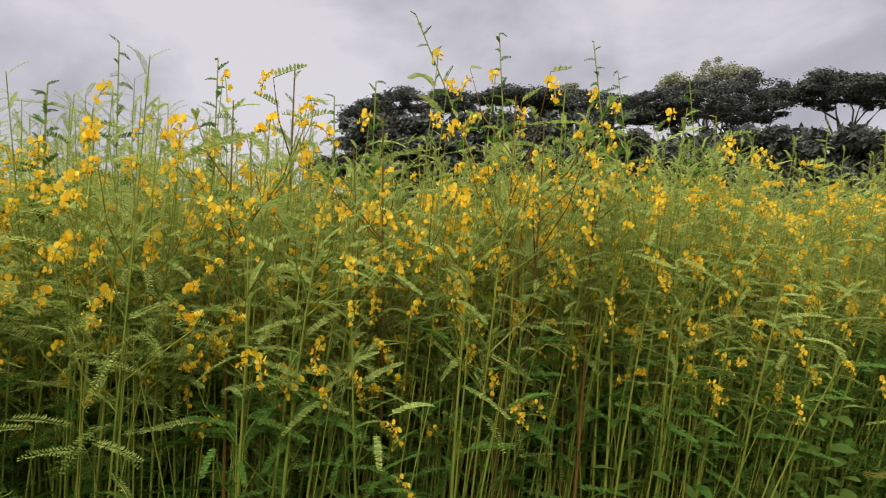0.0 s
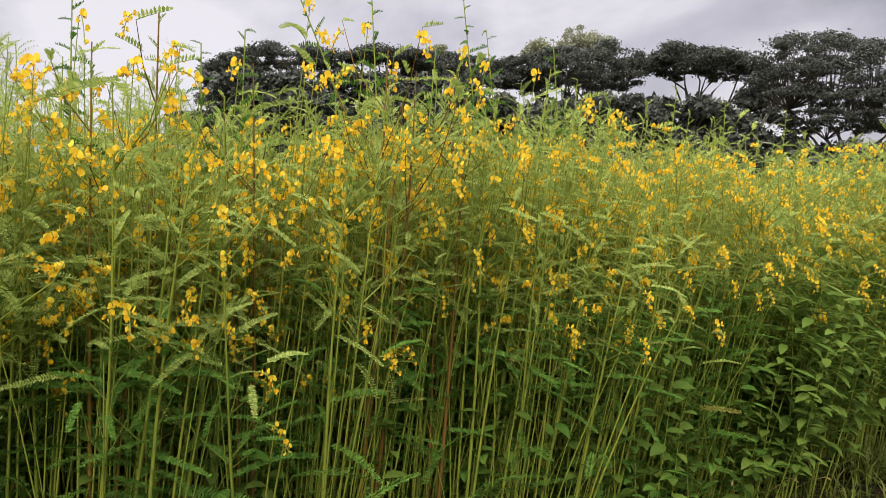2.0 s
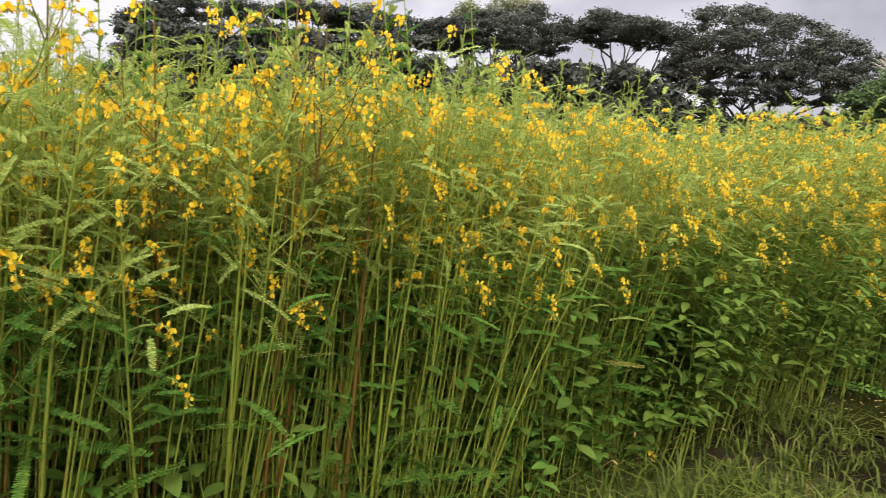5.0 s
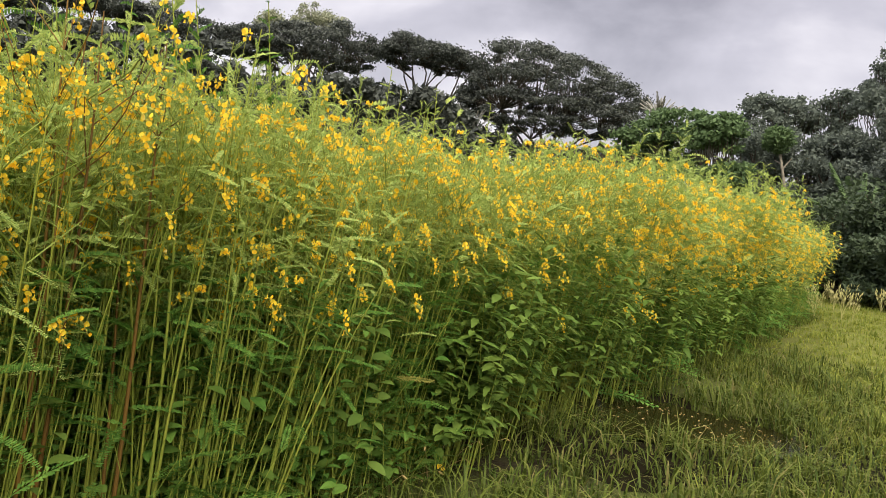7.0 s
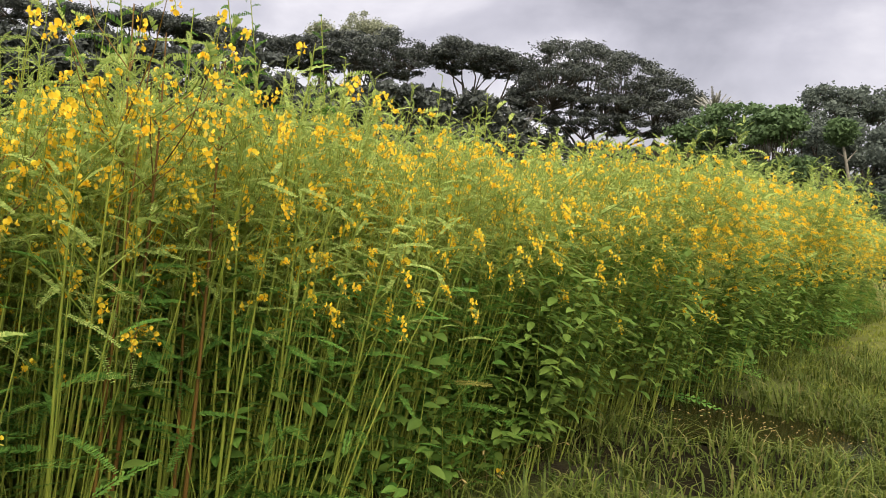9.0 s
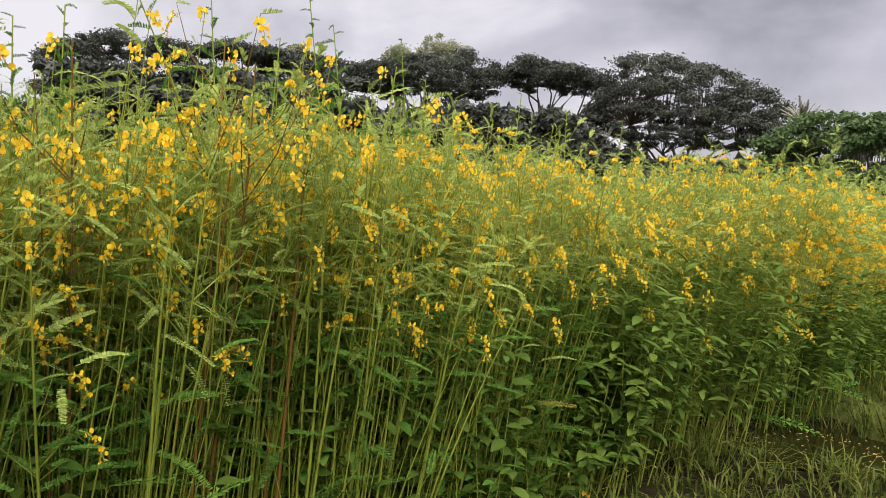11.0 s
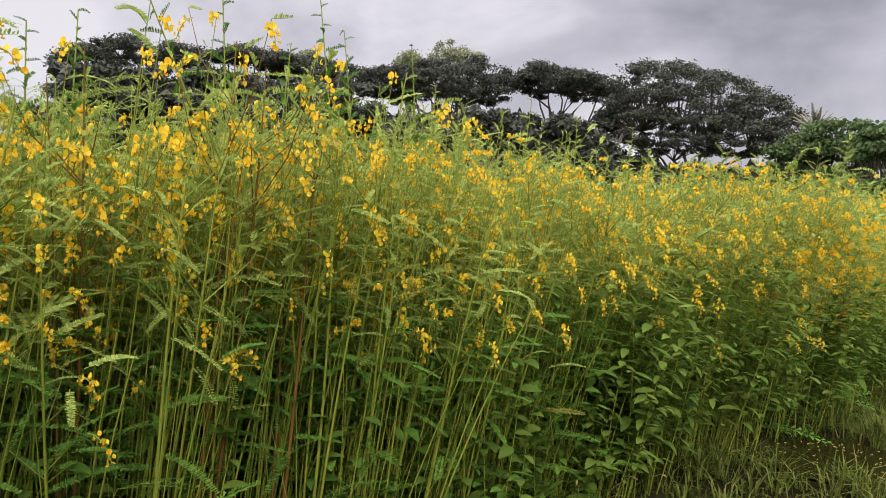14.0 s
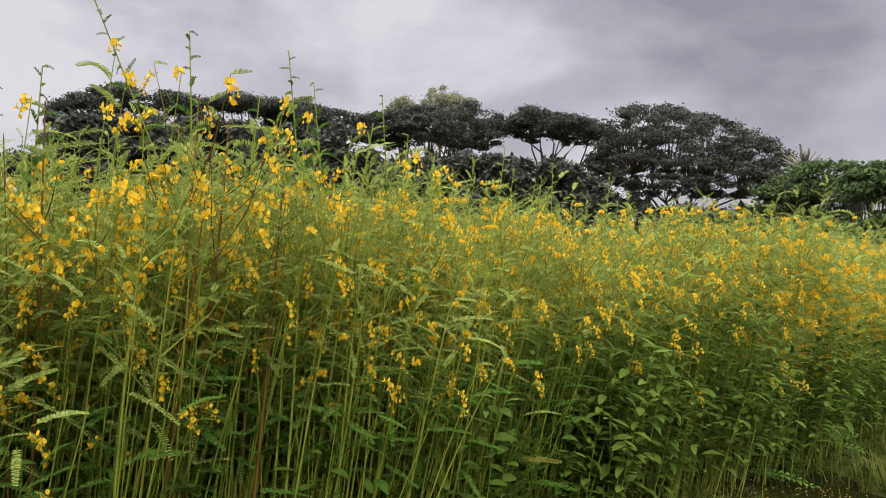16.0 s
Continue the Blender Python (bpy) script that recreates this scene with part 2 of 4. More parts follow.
def tube(pts, radii, sides=5, s=0):
    """A tapered round stalk along pts."""
    pts = np.asarray(pts, float)
    n = len(pts)
    d = np.gradient(pts, axis=0)
    d /= np.linalg.norm(d, axis=1, keepdims=True) + 1e-9
    up = np.where(np.abs(d[:, 2:3]) > 0.9, [[1.0, 0, 0]], [[0, 0, 1.0]])
    a = np.cross(d, up)
    a /= np.linalg.norm(a, axis=1, keepdims=True)
    b = np.cross(d, a)
    th = np.arange(sides) * 2 * np.pi / sides
    r = np.broadcast_to(np.asarray(radii, float), (n,))[:, None, None]
    v = pts[:, None] + r * (a[:, None] * np.cos(th)[None, :, None] + b[:, None] * np.sin(th)[None, :, None])
    i, j = np.meshgrid(np.arange(n - 1), np.arange(sides), indexing="ij")
    p, q = (i * sides + j).ravel(), (i * sides + (j + 1) % sides).ravel()
    f = np.concatenate([np.stack([p, q, q + sides], 1), np.stack([p, q + sides, p + sides], 1)])
    return shape(v.reshape(-1, 3), f, s)


def frame_to(p, way, roll=0.0, size=1.0):
    """A pose at p whose x runs along way."""
    x = Vector(way).normalized()
    y = Vector((0, 0, 1)).cross(x)
    y = y.normalized() if y.length > 1e-4 else Vector((0, 1, 0))
    z = x.cross(y)
    m = Matrix((x, y, z)).transposed().to_4x4()
    return Matrix.Translation(p) @ m @ Matrix.Rotation(roll, 4, "X") @ Matrix.Scale(size, 4)


# ---- the crop: tall legume with pinnate leaves and yellow pea flowers ----
def pinnate_leaf(pairs, length, droop, fold, wide=1.0, seg=3):
    k = np.linspace(0, 1, seg + 1)
    spine = lambda q: np.stack([length * (q - 0.12 * droop * q ** 2), 0 * q, -length * droop * 0.45 * q ** 2 + 0.04 * length * q], -1)
    if seg > 2:
        out = [tube(spine(k), 0.0011 * (1 - 0.6 * k) * (1 + 0.5 * (wide > 1)), 3)]
    else:
        e = spine(np.array([0.0, 0.5, 1.0]))
        out = [shape(np.concatenate([e + [0, 0.0014, 0], e - [0, 0.0014, 0.001]]), [(0, 1, 3), (1, 4, 3), (1, 2, 4)])]
    q = np.repeat(np.linspace(0.1, 1.0, pairs), 2)
    side = np.tile([1.0, -1.0], pairs)
    base = spine(q)
    ln = (0.019 * wide ** 0.25 if length < 1 else length * 0.1) * (0.5 + 0.6 * np.sin(np.pi * np.clip(q * 0.8 + 0.16, 0, 1))) * rng.uniform(0.85, 1.15, len(q))
    w = 0.0021 * wide * rng.uniform(0.85, 1.2, len(q))
    fo = fold + rng.uniform(-0.2, 0.2, len(q))
    sw = rng.uniform(0.25, 0.5, len(q))
    way = np.stack([np.sin(sw), side * np.cos(sw) * np.cos(fo), np.cos(sw) * np.sin(fo)], -1)
    acr = np.stack([np.cos(sw), -side * np.sin(sw), 0 * q], -1)
    tip = base + way * ln[:, None]
    if seg > 2:
        v = np.stack([base - acr * w[:, None] * 0.6, base + acr * w[:, None] * 0.6, tip * 0.55 + base * 0.45 + acr * w[:, None] * 1.2, tip, tip * 0.6 + base * 0.4 - acr * w[:, None]], 1).reshape(-1, 3)
        i = np.arange(len(q)) * 5
        f = np.concatenate([np.stack([i, i + 1, i + 2], 1), np.stack([i, i + 2, i + 4], 1), np.stack([i + 2, i + 3, i + 4], 1)])
    else:
        v = np.stack([base - acr * w[:, None], tip * 0.5 + base * 0.5 + acr * (w * 1.25)[:, None], tip], 1).reshape(-1, 3)
        f = np.arange(len(q) * 3).reshape(-1, 3)
    out.append(shape(v, f))
    return join(out)


def pea_flower(size, lite=False):
    """An upright rounded banner cupped round two wings and a keel; slot 0 petal, 1 calyx."""
    n = 4 if lite else 7
    th = np.linspace(-2.5, 2.5, n)
    rim = np.stack([0.12 + 0.25 * np.cos(th) * 0 + 0.1 * np.abs(np.sin(th)), 0.56 * np.sin(th), 0.48 + 0.52 * np.cos(th)], -1)
    v = np.concatenate([[[0, 0, 0.12]], rim])
    f = [(0, i, i + 1) for i in range(1, n)]
    out = [shape(v * size, f, 0)]
    for s in (-1, 1)[: 1 if lite else 2]:
        wv = np.array([[0.05, 0, 0.1], [0.5, 0.18 * s, 0.28], [0.72, 0.1 * s, -0.02], [0.35, 0.12 * s, -0.14]])
        out.append(shape(wv * size, [(0, 1, 2), (0, 2, 3)], 0))
    if not lite:
        cv = np.array([[-0.28, 0, 0.05], [0.1, 0.13, 0.14], [0.1, -0.13, 0.14], [0.1, 0, -0.06]])
        out.append(shape(cv * size, [(0, 1, 2), (0, 2, 3), (0, 3, 1)], 1))
    return join(out)


def raceme(count, length, size, lite=False):
    """A flower cluster hanging along a short stalk; slots: petal, calyx, stalk."""
    k = np.linspace(0, 1, 3 if lite else 5)
    bend = U(0.3, 1.1)
    axis = lambda q: np.array([length * 0.75 * np.sin(bend * q), 0, length * (0.15 * q - bend * 0.75 * q * q)])
    out = [] if lite else [slot(tube([axis(q) for q in k], 0.0013, 3), 2)]
    turn = U(0, 6.28)
    for i in range(count):
        q = 0.28 + 0.72 * i / max(count - 1, 1)
        turn += 2.2 + U(-0.4, 0.4)
        d = Vector((math.cos(turn), math.sin(turn), U(-0.5, 0.1)))
        sz = size * (1.08 - 0.3 * q) * U(0.85, 1.15)
        out.append(moved(pea_flower(sz, lite), frame_to(Vector(axis(q)) + d * size * 0.38, d, U(-0.4, 0.4))))
    if not lite:
        for i in range(3):
            q = 0.8 + 0.08 * i
            d = Vector((U(-1, 1), U(-1, 1), -0.6)).normalized()
            p = Vector(axis(min(q, 1.05)))
            out.append(slot(tube([p, p + d * 0.006, p + d * 0.013], [0.0012, 0.003, 0.0005], 3), 1))
    return join(out)


FULL_LEAF = [pinnate_leaf(30, U(0.21, 0.30), U(0.2, 0.9), U(-0.1, 0.35), 1.6) for _ in range(6)]
MID_LEAF = [pinnate_leaf(18, U(0.20, 0.28), U(0.2, 1.0), U(-0.1, 0.5), 2.3, 2) for _ in range(6)]
FOLD_LEAF = [pinnate_leaf(9, U(0.08, 0.13), U(-0.2, 1.1), U(0.6, 1.1), 1.7) for _ in range(4)]
LITE_LEAF = [pinnate_leaf(9, U(0.18, 0.26), U(0.2, 1.0), U(0, 0.6), 4.2, 2) for _ in range(5)]
FULL_RAC = [raceme(int(rng.integers(5, 10)), U(0.07, 0.12), U(0.0155, 0.0195)) for _ in range(8)]
LITE_RAC = [raceme(int(rng.integers(8, 13)), U(0.06, 0.11), U(0.0195, 0.024), True) for _ in range(6)]
ME_LEAF = [to_mesh("leaf", s, [M_LEAF]) for s in FULL_LEAF]
ME_SHADE = [to_mesh("leaf", s, [M_SHADE]) for s in FULL_LEAF]
# tall shoot tips: backlighting against the sky is put in by this darker tone
ME_FOLD = [to_mesh("leaf", s, [M_SHADE]) for s in FOLD_LEAF]
ME_TIP = [to_mesh("leaf", s, [M_LEAF]) for s in FOLD_LEAF]
ME_RAC = [to_mesh("raceme", s, [M_PETAL, M_CALYX, M_STEM]) for s in FULL_RAC]


ME_FLOWER = [to_mesh("flower", pea_flower(1.0), [M_PETAL, M_CALYX]) for _ in range(2)]


def flowered_stalk(root, m, count, length, size):
    """A raceme as a part whose flowers are pieces of their own."""
    bend = U(0.5, 1.1)
    axis = lambda q: Vector((length * 0.75 * math.sin(bend * q), 0, length * (0.15 * q - bend * 0.75 * q * q)))
    stalk = part("raceme", to_mesh("raceme", tube([axis(q) for q in np.linspace(0, 1, 6)], 0.0014, 4), [M_STEM], True), root, m)
    turn = U(0, 6.28)
    for i in range(count):
        q = 0.2 + 0.8 * i / (count - 1)
        turn += 2.2 + U(-0.4, 0.4)
        d = Vector((math.cos(turn), math.sin(turn), U(-0.5, 0.1)))
        part("flower", ME_FLOWER[i % 2], stalk, frame_to(axis(q) + d * size * 0.4, d, U(-0.4, 0.4), size * (1.08 - 0.3 * q) * U(0.85, 1.15)))
    return stalk


def plan_plant(height, tall=False, flowers=5, lite=False, bare=0.24, thick=0.008, bloom=0.74, count=26, stalks_more=4, along=(0.2, 0.4, 0.6, 0.8, 1.0)):
    """The skeleton of one plant: stalks, leaf poses and flower poses, root at the origin."""
    n = 6 if lite else 10
    k = np.linspace(0, 1, n)
    w1, w2, p1, p2 = U(-0.05, 0.05), U(-0.05, 0.05), U(0, 6), U(0, 6)
    main = np.stack([w1 * np.sin(3 * k + p1) - w1 * math.sin(p1), w2 * np.sin(3.4 * k + p2) - w2 * math.sin(p2), height * k], 1)
    at = lambda q: np.array([np.interp(q, k, main[:, i]) for i in range(3)])
    stalks = [tube(main, thick * (1 - (0.66 if tall else 0.8) * k), 4 if lite else 6)]
    for i in range(0 if tall else 1 if lite else stalks_more):
        a, r, hh = U(0, 6.28), U(0.05, 0.22), height * U(0.7, 0.94)
        kk = np.linspace(0, 1, 4 if lite else 6)
        stalks.append(tube(np.stack([math.cos(a) * (0.02 + r * (0.35 * kk + 0.65 * kk ** 2)), math.sin(a) * (0.02 + r * (0.35 * kk + 0.65 * kk ** 2)), hh * kk], 1), thick * U(0.4, 0.9) * (1 - 0.75 * kk), 4))
    leaves, racs = [], []
    top = 0.80 if tall else 0.985

    def leaf(p, az, el, size, folded=False):
        d = (math.cos(az) * math.cos(el), math.sin(az) * math.cos(el), math.sin(el))
        if not lite and not folded and p[2] > height * 0.9:
            folded, size = True, size * 1.3
        # below this height leaves get the tone with shade in its colour
        leaf_tone = 2 if folded else 1 if p[2] < (height * U(0.34, 0.48) if lite else 1.95 * U(0.6, 0.74)) else 0
        leaves.append((int(rng.integers(0, 4 if folded else 5)), leaf_tone, frame_to(p, d, U(-0.5, 0.5), size)))

    az = U(0, 6)
    for q in np.linspace(bare, top - 0.06 * tall, 16 if lite else count):
        az += 2.4 + U(-0.4, 0.4)
        leaf(at(q), az, U(-0.2, 0.5) + 0.6 * (q > 0.85), U(0.8, 1.2) * (0.34 + 1.0 * (1 - q)))
    if tall:
        for q in np.linspace(top, 0.998, 15):
            az += 2.4
            leaf(at(q), az, U(0.0, 0.7), U(0.7, 1.1) * (1.05 - 0.65 * (q - top) / (1 - top)), True)
    if lite:
        for q in np.linspace(0.84, 0.995, 9):
            az += 2.4
            leaf(at(q), az, U(0.3, 1.1), U(0.55, 0.8) * (1.5 - q))
    nb = 4 if tall else 6 if lite else 8
    for i in range(nb):
        q = U(0.5, 0.64) if tall else U(0.5, 0.8) if lite else U(0.54, 0.92)
        az += 2.4 + U(-0.5, 0.5)
        ln = U(0.18, 0.42) * min(1.0, height / 1.6)
        p = at(q)
        tip = p + np.array([math.cos(az) * ln * 0.62, math.sin(az) * ln * 0.62, ln * 0.85])
        mid = (p + tip) / 2 + np.array([math.cos(az), math.sin(az), -0.3]) * ln * 0.1
        stalks.append(tube([p, mid, tip], [0.0026, 0.002, 0.0011], 3))
        for r in (0.3, 0.65, 0.95) if lite else along:
            b = p + (tip - p) * r
            leaf(b, az + U(-1.6, 1.6), U(-0.1, 0.7), U(0.4, 0.8))
        if len(racs) < flowers:
            racs.append((int(rng.integers(0, 5)), frame_to(p + (tip - p) * U(0.85, 1.05), (math.cos(az), math.sin(az), 0), 0, U(0.85, 1.15))))
    while len(racs) < flowers:
        q = U(bloom, 0.84 if tall else 0.9 if lite else 0.99)
        a = U(0, 6.28)
        racs.append((int(rng.integers(0, 5)), frame_to(at(q), (math.cos(a), math.sin(a), 0), 0, U(0.85, 1.15))))
    return join(stalks), leaves, racs


def crop_proto(height, tall, flowers, single, brown=False, bare=0.32, thick=0.0092):
    """One crop plant as a thing: stem, leaves (one by one where the camera stands close) and flower clusters."""
    stalks, leaves, racs = plan_plant(height, tall, flowers, bare=bare, thick=thick, count=22 if single else 38, stalks_more=1 if brown else 5, along=(0.3, 0.65, 1.0) if single else (0.2, 0.4, 0.6, 0.8, 1.0))
    root = new("crop_plant")
    part("stem", to_mesh("stem", stalks, [M_BROWN if brown else M_STEM], True), root)
    if single:
        for i, leaf_tone, m in leaves:
            part("leaf", (ME_LEAF, ME_SHADE, ME_FOLD if tall else ME_TIP)[leaf_tone][i], root, m)
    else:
        part("foliage", to_mesh("foliage", join([slot(moved((MID_LEAF, MID_LEAF, FOLD_LEAF)[leaf_tone][i], m), int(leaf_tone == 1)) for i, leaf_tone, m in leaves]), [M_LEAF, M_SHADE]), root)
    for i, m in racs:
        part("raceme", ME_RAC[i], root, m)
    kind = "tall flowering shoot standing above the crop" if tall else "upright green legume plant with yellow pea flowers"
    if brown:
        kind = "legume plant with reddish-brown woody stem and yellow flowers"
    return tagged(root, kind, "crop plant", "flowering legume crop")


def edge_y(x):
    """The field's front edge on the ground."""
    return 2.55 + 0.46 * (x - 0.3) + 0.2 * np.exp(-(((x - 2.8) / 1.6) ** 2))


def crop_height(x):
    return 1.89 + 0.16 * min(max((-0.5 - x) / 0.5, 0), 1) + 0.11 * min(max((x + 0.3) / 3.0, 0), 1) + 0.06 * math.sin(1.7 * x + 0.4) - 0.66 * min(max((x - 8.0) / 4.5, 0), 1)


def lean(x):
    """The wind bends the stalks east, most along the open edge."""
    return U(-0.06, 0.13) + 0.05 * min(max(x / 2.0, 0), 1.5)


def stand(x, y, tall_way=None, size=1.0, turn=None):
    out = 0.13 * min(max(1 - (y - edge_y(x)) / 0.6, 0), 1)
    lx, ly = (lean(x) + 0.3 * out, U(-0.06, 0.04) - out * U(0.4, 1.3)) if tall_way is None else tall_way
    return Matrix.Translation((x, y, -0.01)) @ Matrix.Rotation(lx, 4, "Y") @ Matrix.Rotation(-ly, 4, "X") @ Matrix.Rotation(U(0, 6.28) if turn is None else turn, 4, "Z") @ Matrix.Scale(size, 4)


# ---- ground, puddle ----
PX, PY = 4.42, 3.85


def ground_z(x, y):
    d = ((x - PX) * 0.42 - (y - PY) * 0.91) / 1.3, ((x - PX) * 0.91 + (y - PY) * 0.42) / 0.72
    dip = np.exp(-(d[0] ** 2 + d[1] ** 2) ** 1.5)
    bumps = 0.018 * np.sin(3.1 * x + 1.3 * y) * np.sin(2.3 * y - 0.7 * x + 1) + 0.01 * np.sin(9 * x) * np.sin(8 * y + 2)
    fade = np.exp(-np.hypot(x - 4, y - 3) / 25)
    return bumps * fade - 0.07 * dip


ax = np.concatenate([[-1500, -400, -120, -40, -15], np.arange(-6, 16, 0.12), [20, 30, 60, 120, 400, 1500]])
ay = np.concatenate([[-1500, -400, -120, -40, -12], np.arange(-3, 11, 0.12), [14, 20, 35, 60, 120, 400, 1500]])
gx, gy = np.meshgrid(ax, ay, indexing="ij")
gi = np.arange(gx.size).reshape(gx.shape)
gf = np.concatenate([np.stack([gi[:-1, :-1], gi[1:, :-1], gi[1:, 1:]], -1).reshape(-1, 3), np.stack([gi[:-1, :-1], gi[1:, 1:], gi[:-1, 1:]], -1).reshape(-1, 3)])
ground = tagged(new("ground", to_mesh("ground", shape(np.stack([gx, gy, ground_z(gx, gy)], -1), gf), [M_GROUND], True)), "damp dark soil with patchy trodden turf", "ground", kind="structure")

M_MUD = mat("wet_mud", (0.005, 0.0042, 0.002), (0.017, 0.014, 0.006), 0.9, by="grain", scale=14, bump=0.8, spec=0.05)
ang, rad = np.linspace(0, 2 * np.pi, 73)[:-1], np.linspace(0, 1, 15)
mr = 1 + 0.16 * np.sin(3 * ang + 0.5) + 0.1 * np.sin(8 * ang) + 0.06 * np.sin(17 * ang)
mu, mv = np.outer(rad, 1.9 * mr * np.cos(ang)), np.outer(rad, 1.15 * mr * np.sin(ang))
mx_, my_ = PX - 0.3 + 0.42 * mu + 0.91 * mv, PY + 0.05 - 0.91 * mu + 0.42 * mv
mi = np.arange(mx_.size).reshape(mx_.shape)
mj = np.roll(mi, -1, 1)
mf = np.concatenate([np.stack([mi[:-1], mj[1:], mi[1:]], -1).reshape(-1, 3), np.stack([mi[:-1], mj[:-1], mj[1:]], -1).reshape(-1, 3)])[:, ::-1]
mud_z = ground_z(mx_, my_) + 0.006 * (1 - rad[:, None] ** 4) - 0.002 * rad[:, None] ** 4 + 0.004
tagged(new("mud", to_mesh("mud", shape(np.stack([mx_, my_, mud_z], -1), mf), [M_MUD], True)), "dark wet mud round the puddle", "ground", kind="structure")

pth = np.linspace(0, 2 * np.pi, 49)[:-1]
pr = 1 + 0.13 * np.sin(3 * pth + 1) + 0.08 * np.sin(7 * pth)
pu, pw = 0.98 * pr * np.cos(pth), 0.55 * pr * np.sin(pth)
pv = np.stack([PX + 0.42 * pu + 0.91 * pw, PY - 0.91 * pu + 0.42 * pw, np.full(48, -0.014)], 1)
tagged(new("puddle", to_mesh("puddle", shape(np.concatenate([[[PX, PY, -0.014]], pv]), [(0, (i + 1) % 48 + 1, i + 1) for i in range(48)]), [M_WATER])), "shallow muddy rain puddle beside the crop", "water", kind="structure")

lit = []
for _ in range(130):
    a, r = U(0, 6.28), math.sqrt(U(0, 1))
    u, w = 0.9 * r * math.cos(a), 0.5 * r * math.sin(a)
    p = np.array([PX + 0.42 * u + 0.91 * w, PY - 0.91 * u + 0.42 * w, -0.011])
    b, ln = U(0, 6.28), U(0.008, 0.028)
    lit.append(tube([p, p + [math.cos(b) * ln, math.sin(b) * ln, 0.003]], [0.0025, 0.0015], 4))
tagged(new("floating_litter", to_mesh("floating_litter", join(lit), [M_STRAW])), "bits of straw and leaf floating on the puddle", "litter", kind="stuff")

# ---- crop, front stretch: single plants ----
SINGLE = [crop_proto(U(1.82, 2.12), False, int(rng.integers(5, 8)), True, False, bare=U(0.4, 0.5)) for i in range(8)]
JOINED = [crop_proto(U(1.82, 2.12), False, int(rng.integers(5, 9)), False, False, bare=U(0.4, 0.54) if i < 6 else U(0.2, 0.34), thick=0.009 if i < 6 else 0.006) for i in range(10)]
used = set()


def put(proto, m):
    """The prototype itself takes the first place, copies the others."""
    if proto.name in used:
        return copy_thing(proto, m)
    used.add(proto.name)
    proto.matrix_basis = m
    return proto


spots = []
for _ in range(9000):
    if len(spots) >= 190:
        break
    x, dpt = U(-1.75, 4.3), 0.72 * U(0, 1) ** 1.1
    y = edge_y(x) + dpt + 0.06 * math.sin(5 * x)
    if all((x - a) ** 2 + (y - b) ** 2 > 0.085 ** 2 for a, b, _ in spots):
        spots.append((x, y, dpt))
for x, y, dpt in spots:
    close = dpt < 0.24 and -0.7 < x < 1.5
    fam = SINGLE if close else JOINED[:6] if x < 1.5 else JOINED[6:]
    put(fam[int(rng.integers(0, len(fam)))], stand(x, y, size=U(0.86, 1.01) * crop_height(x) / 1.95))

def clear_unused(family):
    for p in family:
        if p.name not in used:
            for o in list(p.children_recursive) + [p]:
                bpy.data.objects.remove(o)


clear_unused(SINGLE + JOINED)

# ---- tall shoots: the tip of each and its lean ----
SHOOTS = [
    (-0.90, 2.25, 2.12, 0.03, 0.0), (-0.64, 2.37, 2.12, 0.02, 0.0), (-0.38, 2.49, 2.03, -0.03, 0.0), (-0.23, 2.56, 2.08, 0.02, 0.0),
    (-0.10, 2.62, 2.32, -0.42, -0.14), (0.20, 2.77, 2.31, -0.06, 0.0), (0.58, 2.95, 2.32, -0.09, 0.0), (0.73, 3.04, 2.25, -0.14, 0.0),
    (-1.14, 2.14, 1.96, 0.0, 0.0), (-1.05, 2.18, 1.98, 0.03, 0.0), (0.42, 2.88, 2.15, 0.02, 0.0), (1.03, 3.19, 2.25, -0.02, 0.0),
    (1.29, 3.34, 2.13, 0.05, 0.0), (1.75, 3.6, 2.15, 0.05, 0.0), (2.3, 3.95, 2.16, 0.04, 0.0), (2.9, 4.25, 2.16, 0.05, 0.0),
]
for tx, ty, tz, lx, ly in SHOOTS:
    p = crop_proto(tz / math.cos(lx) / math.cos(ly), True, 3, tx < 1.2, thick=0.0056)
    p.matrix_basis = stand(tx - tz * math.tan(lx), ty - tz * math.tan(ly), (lx, ly))

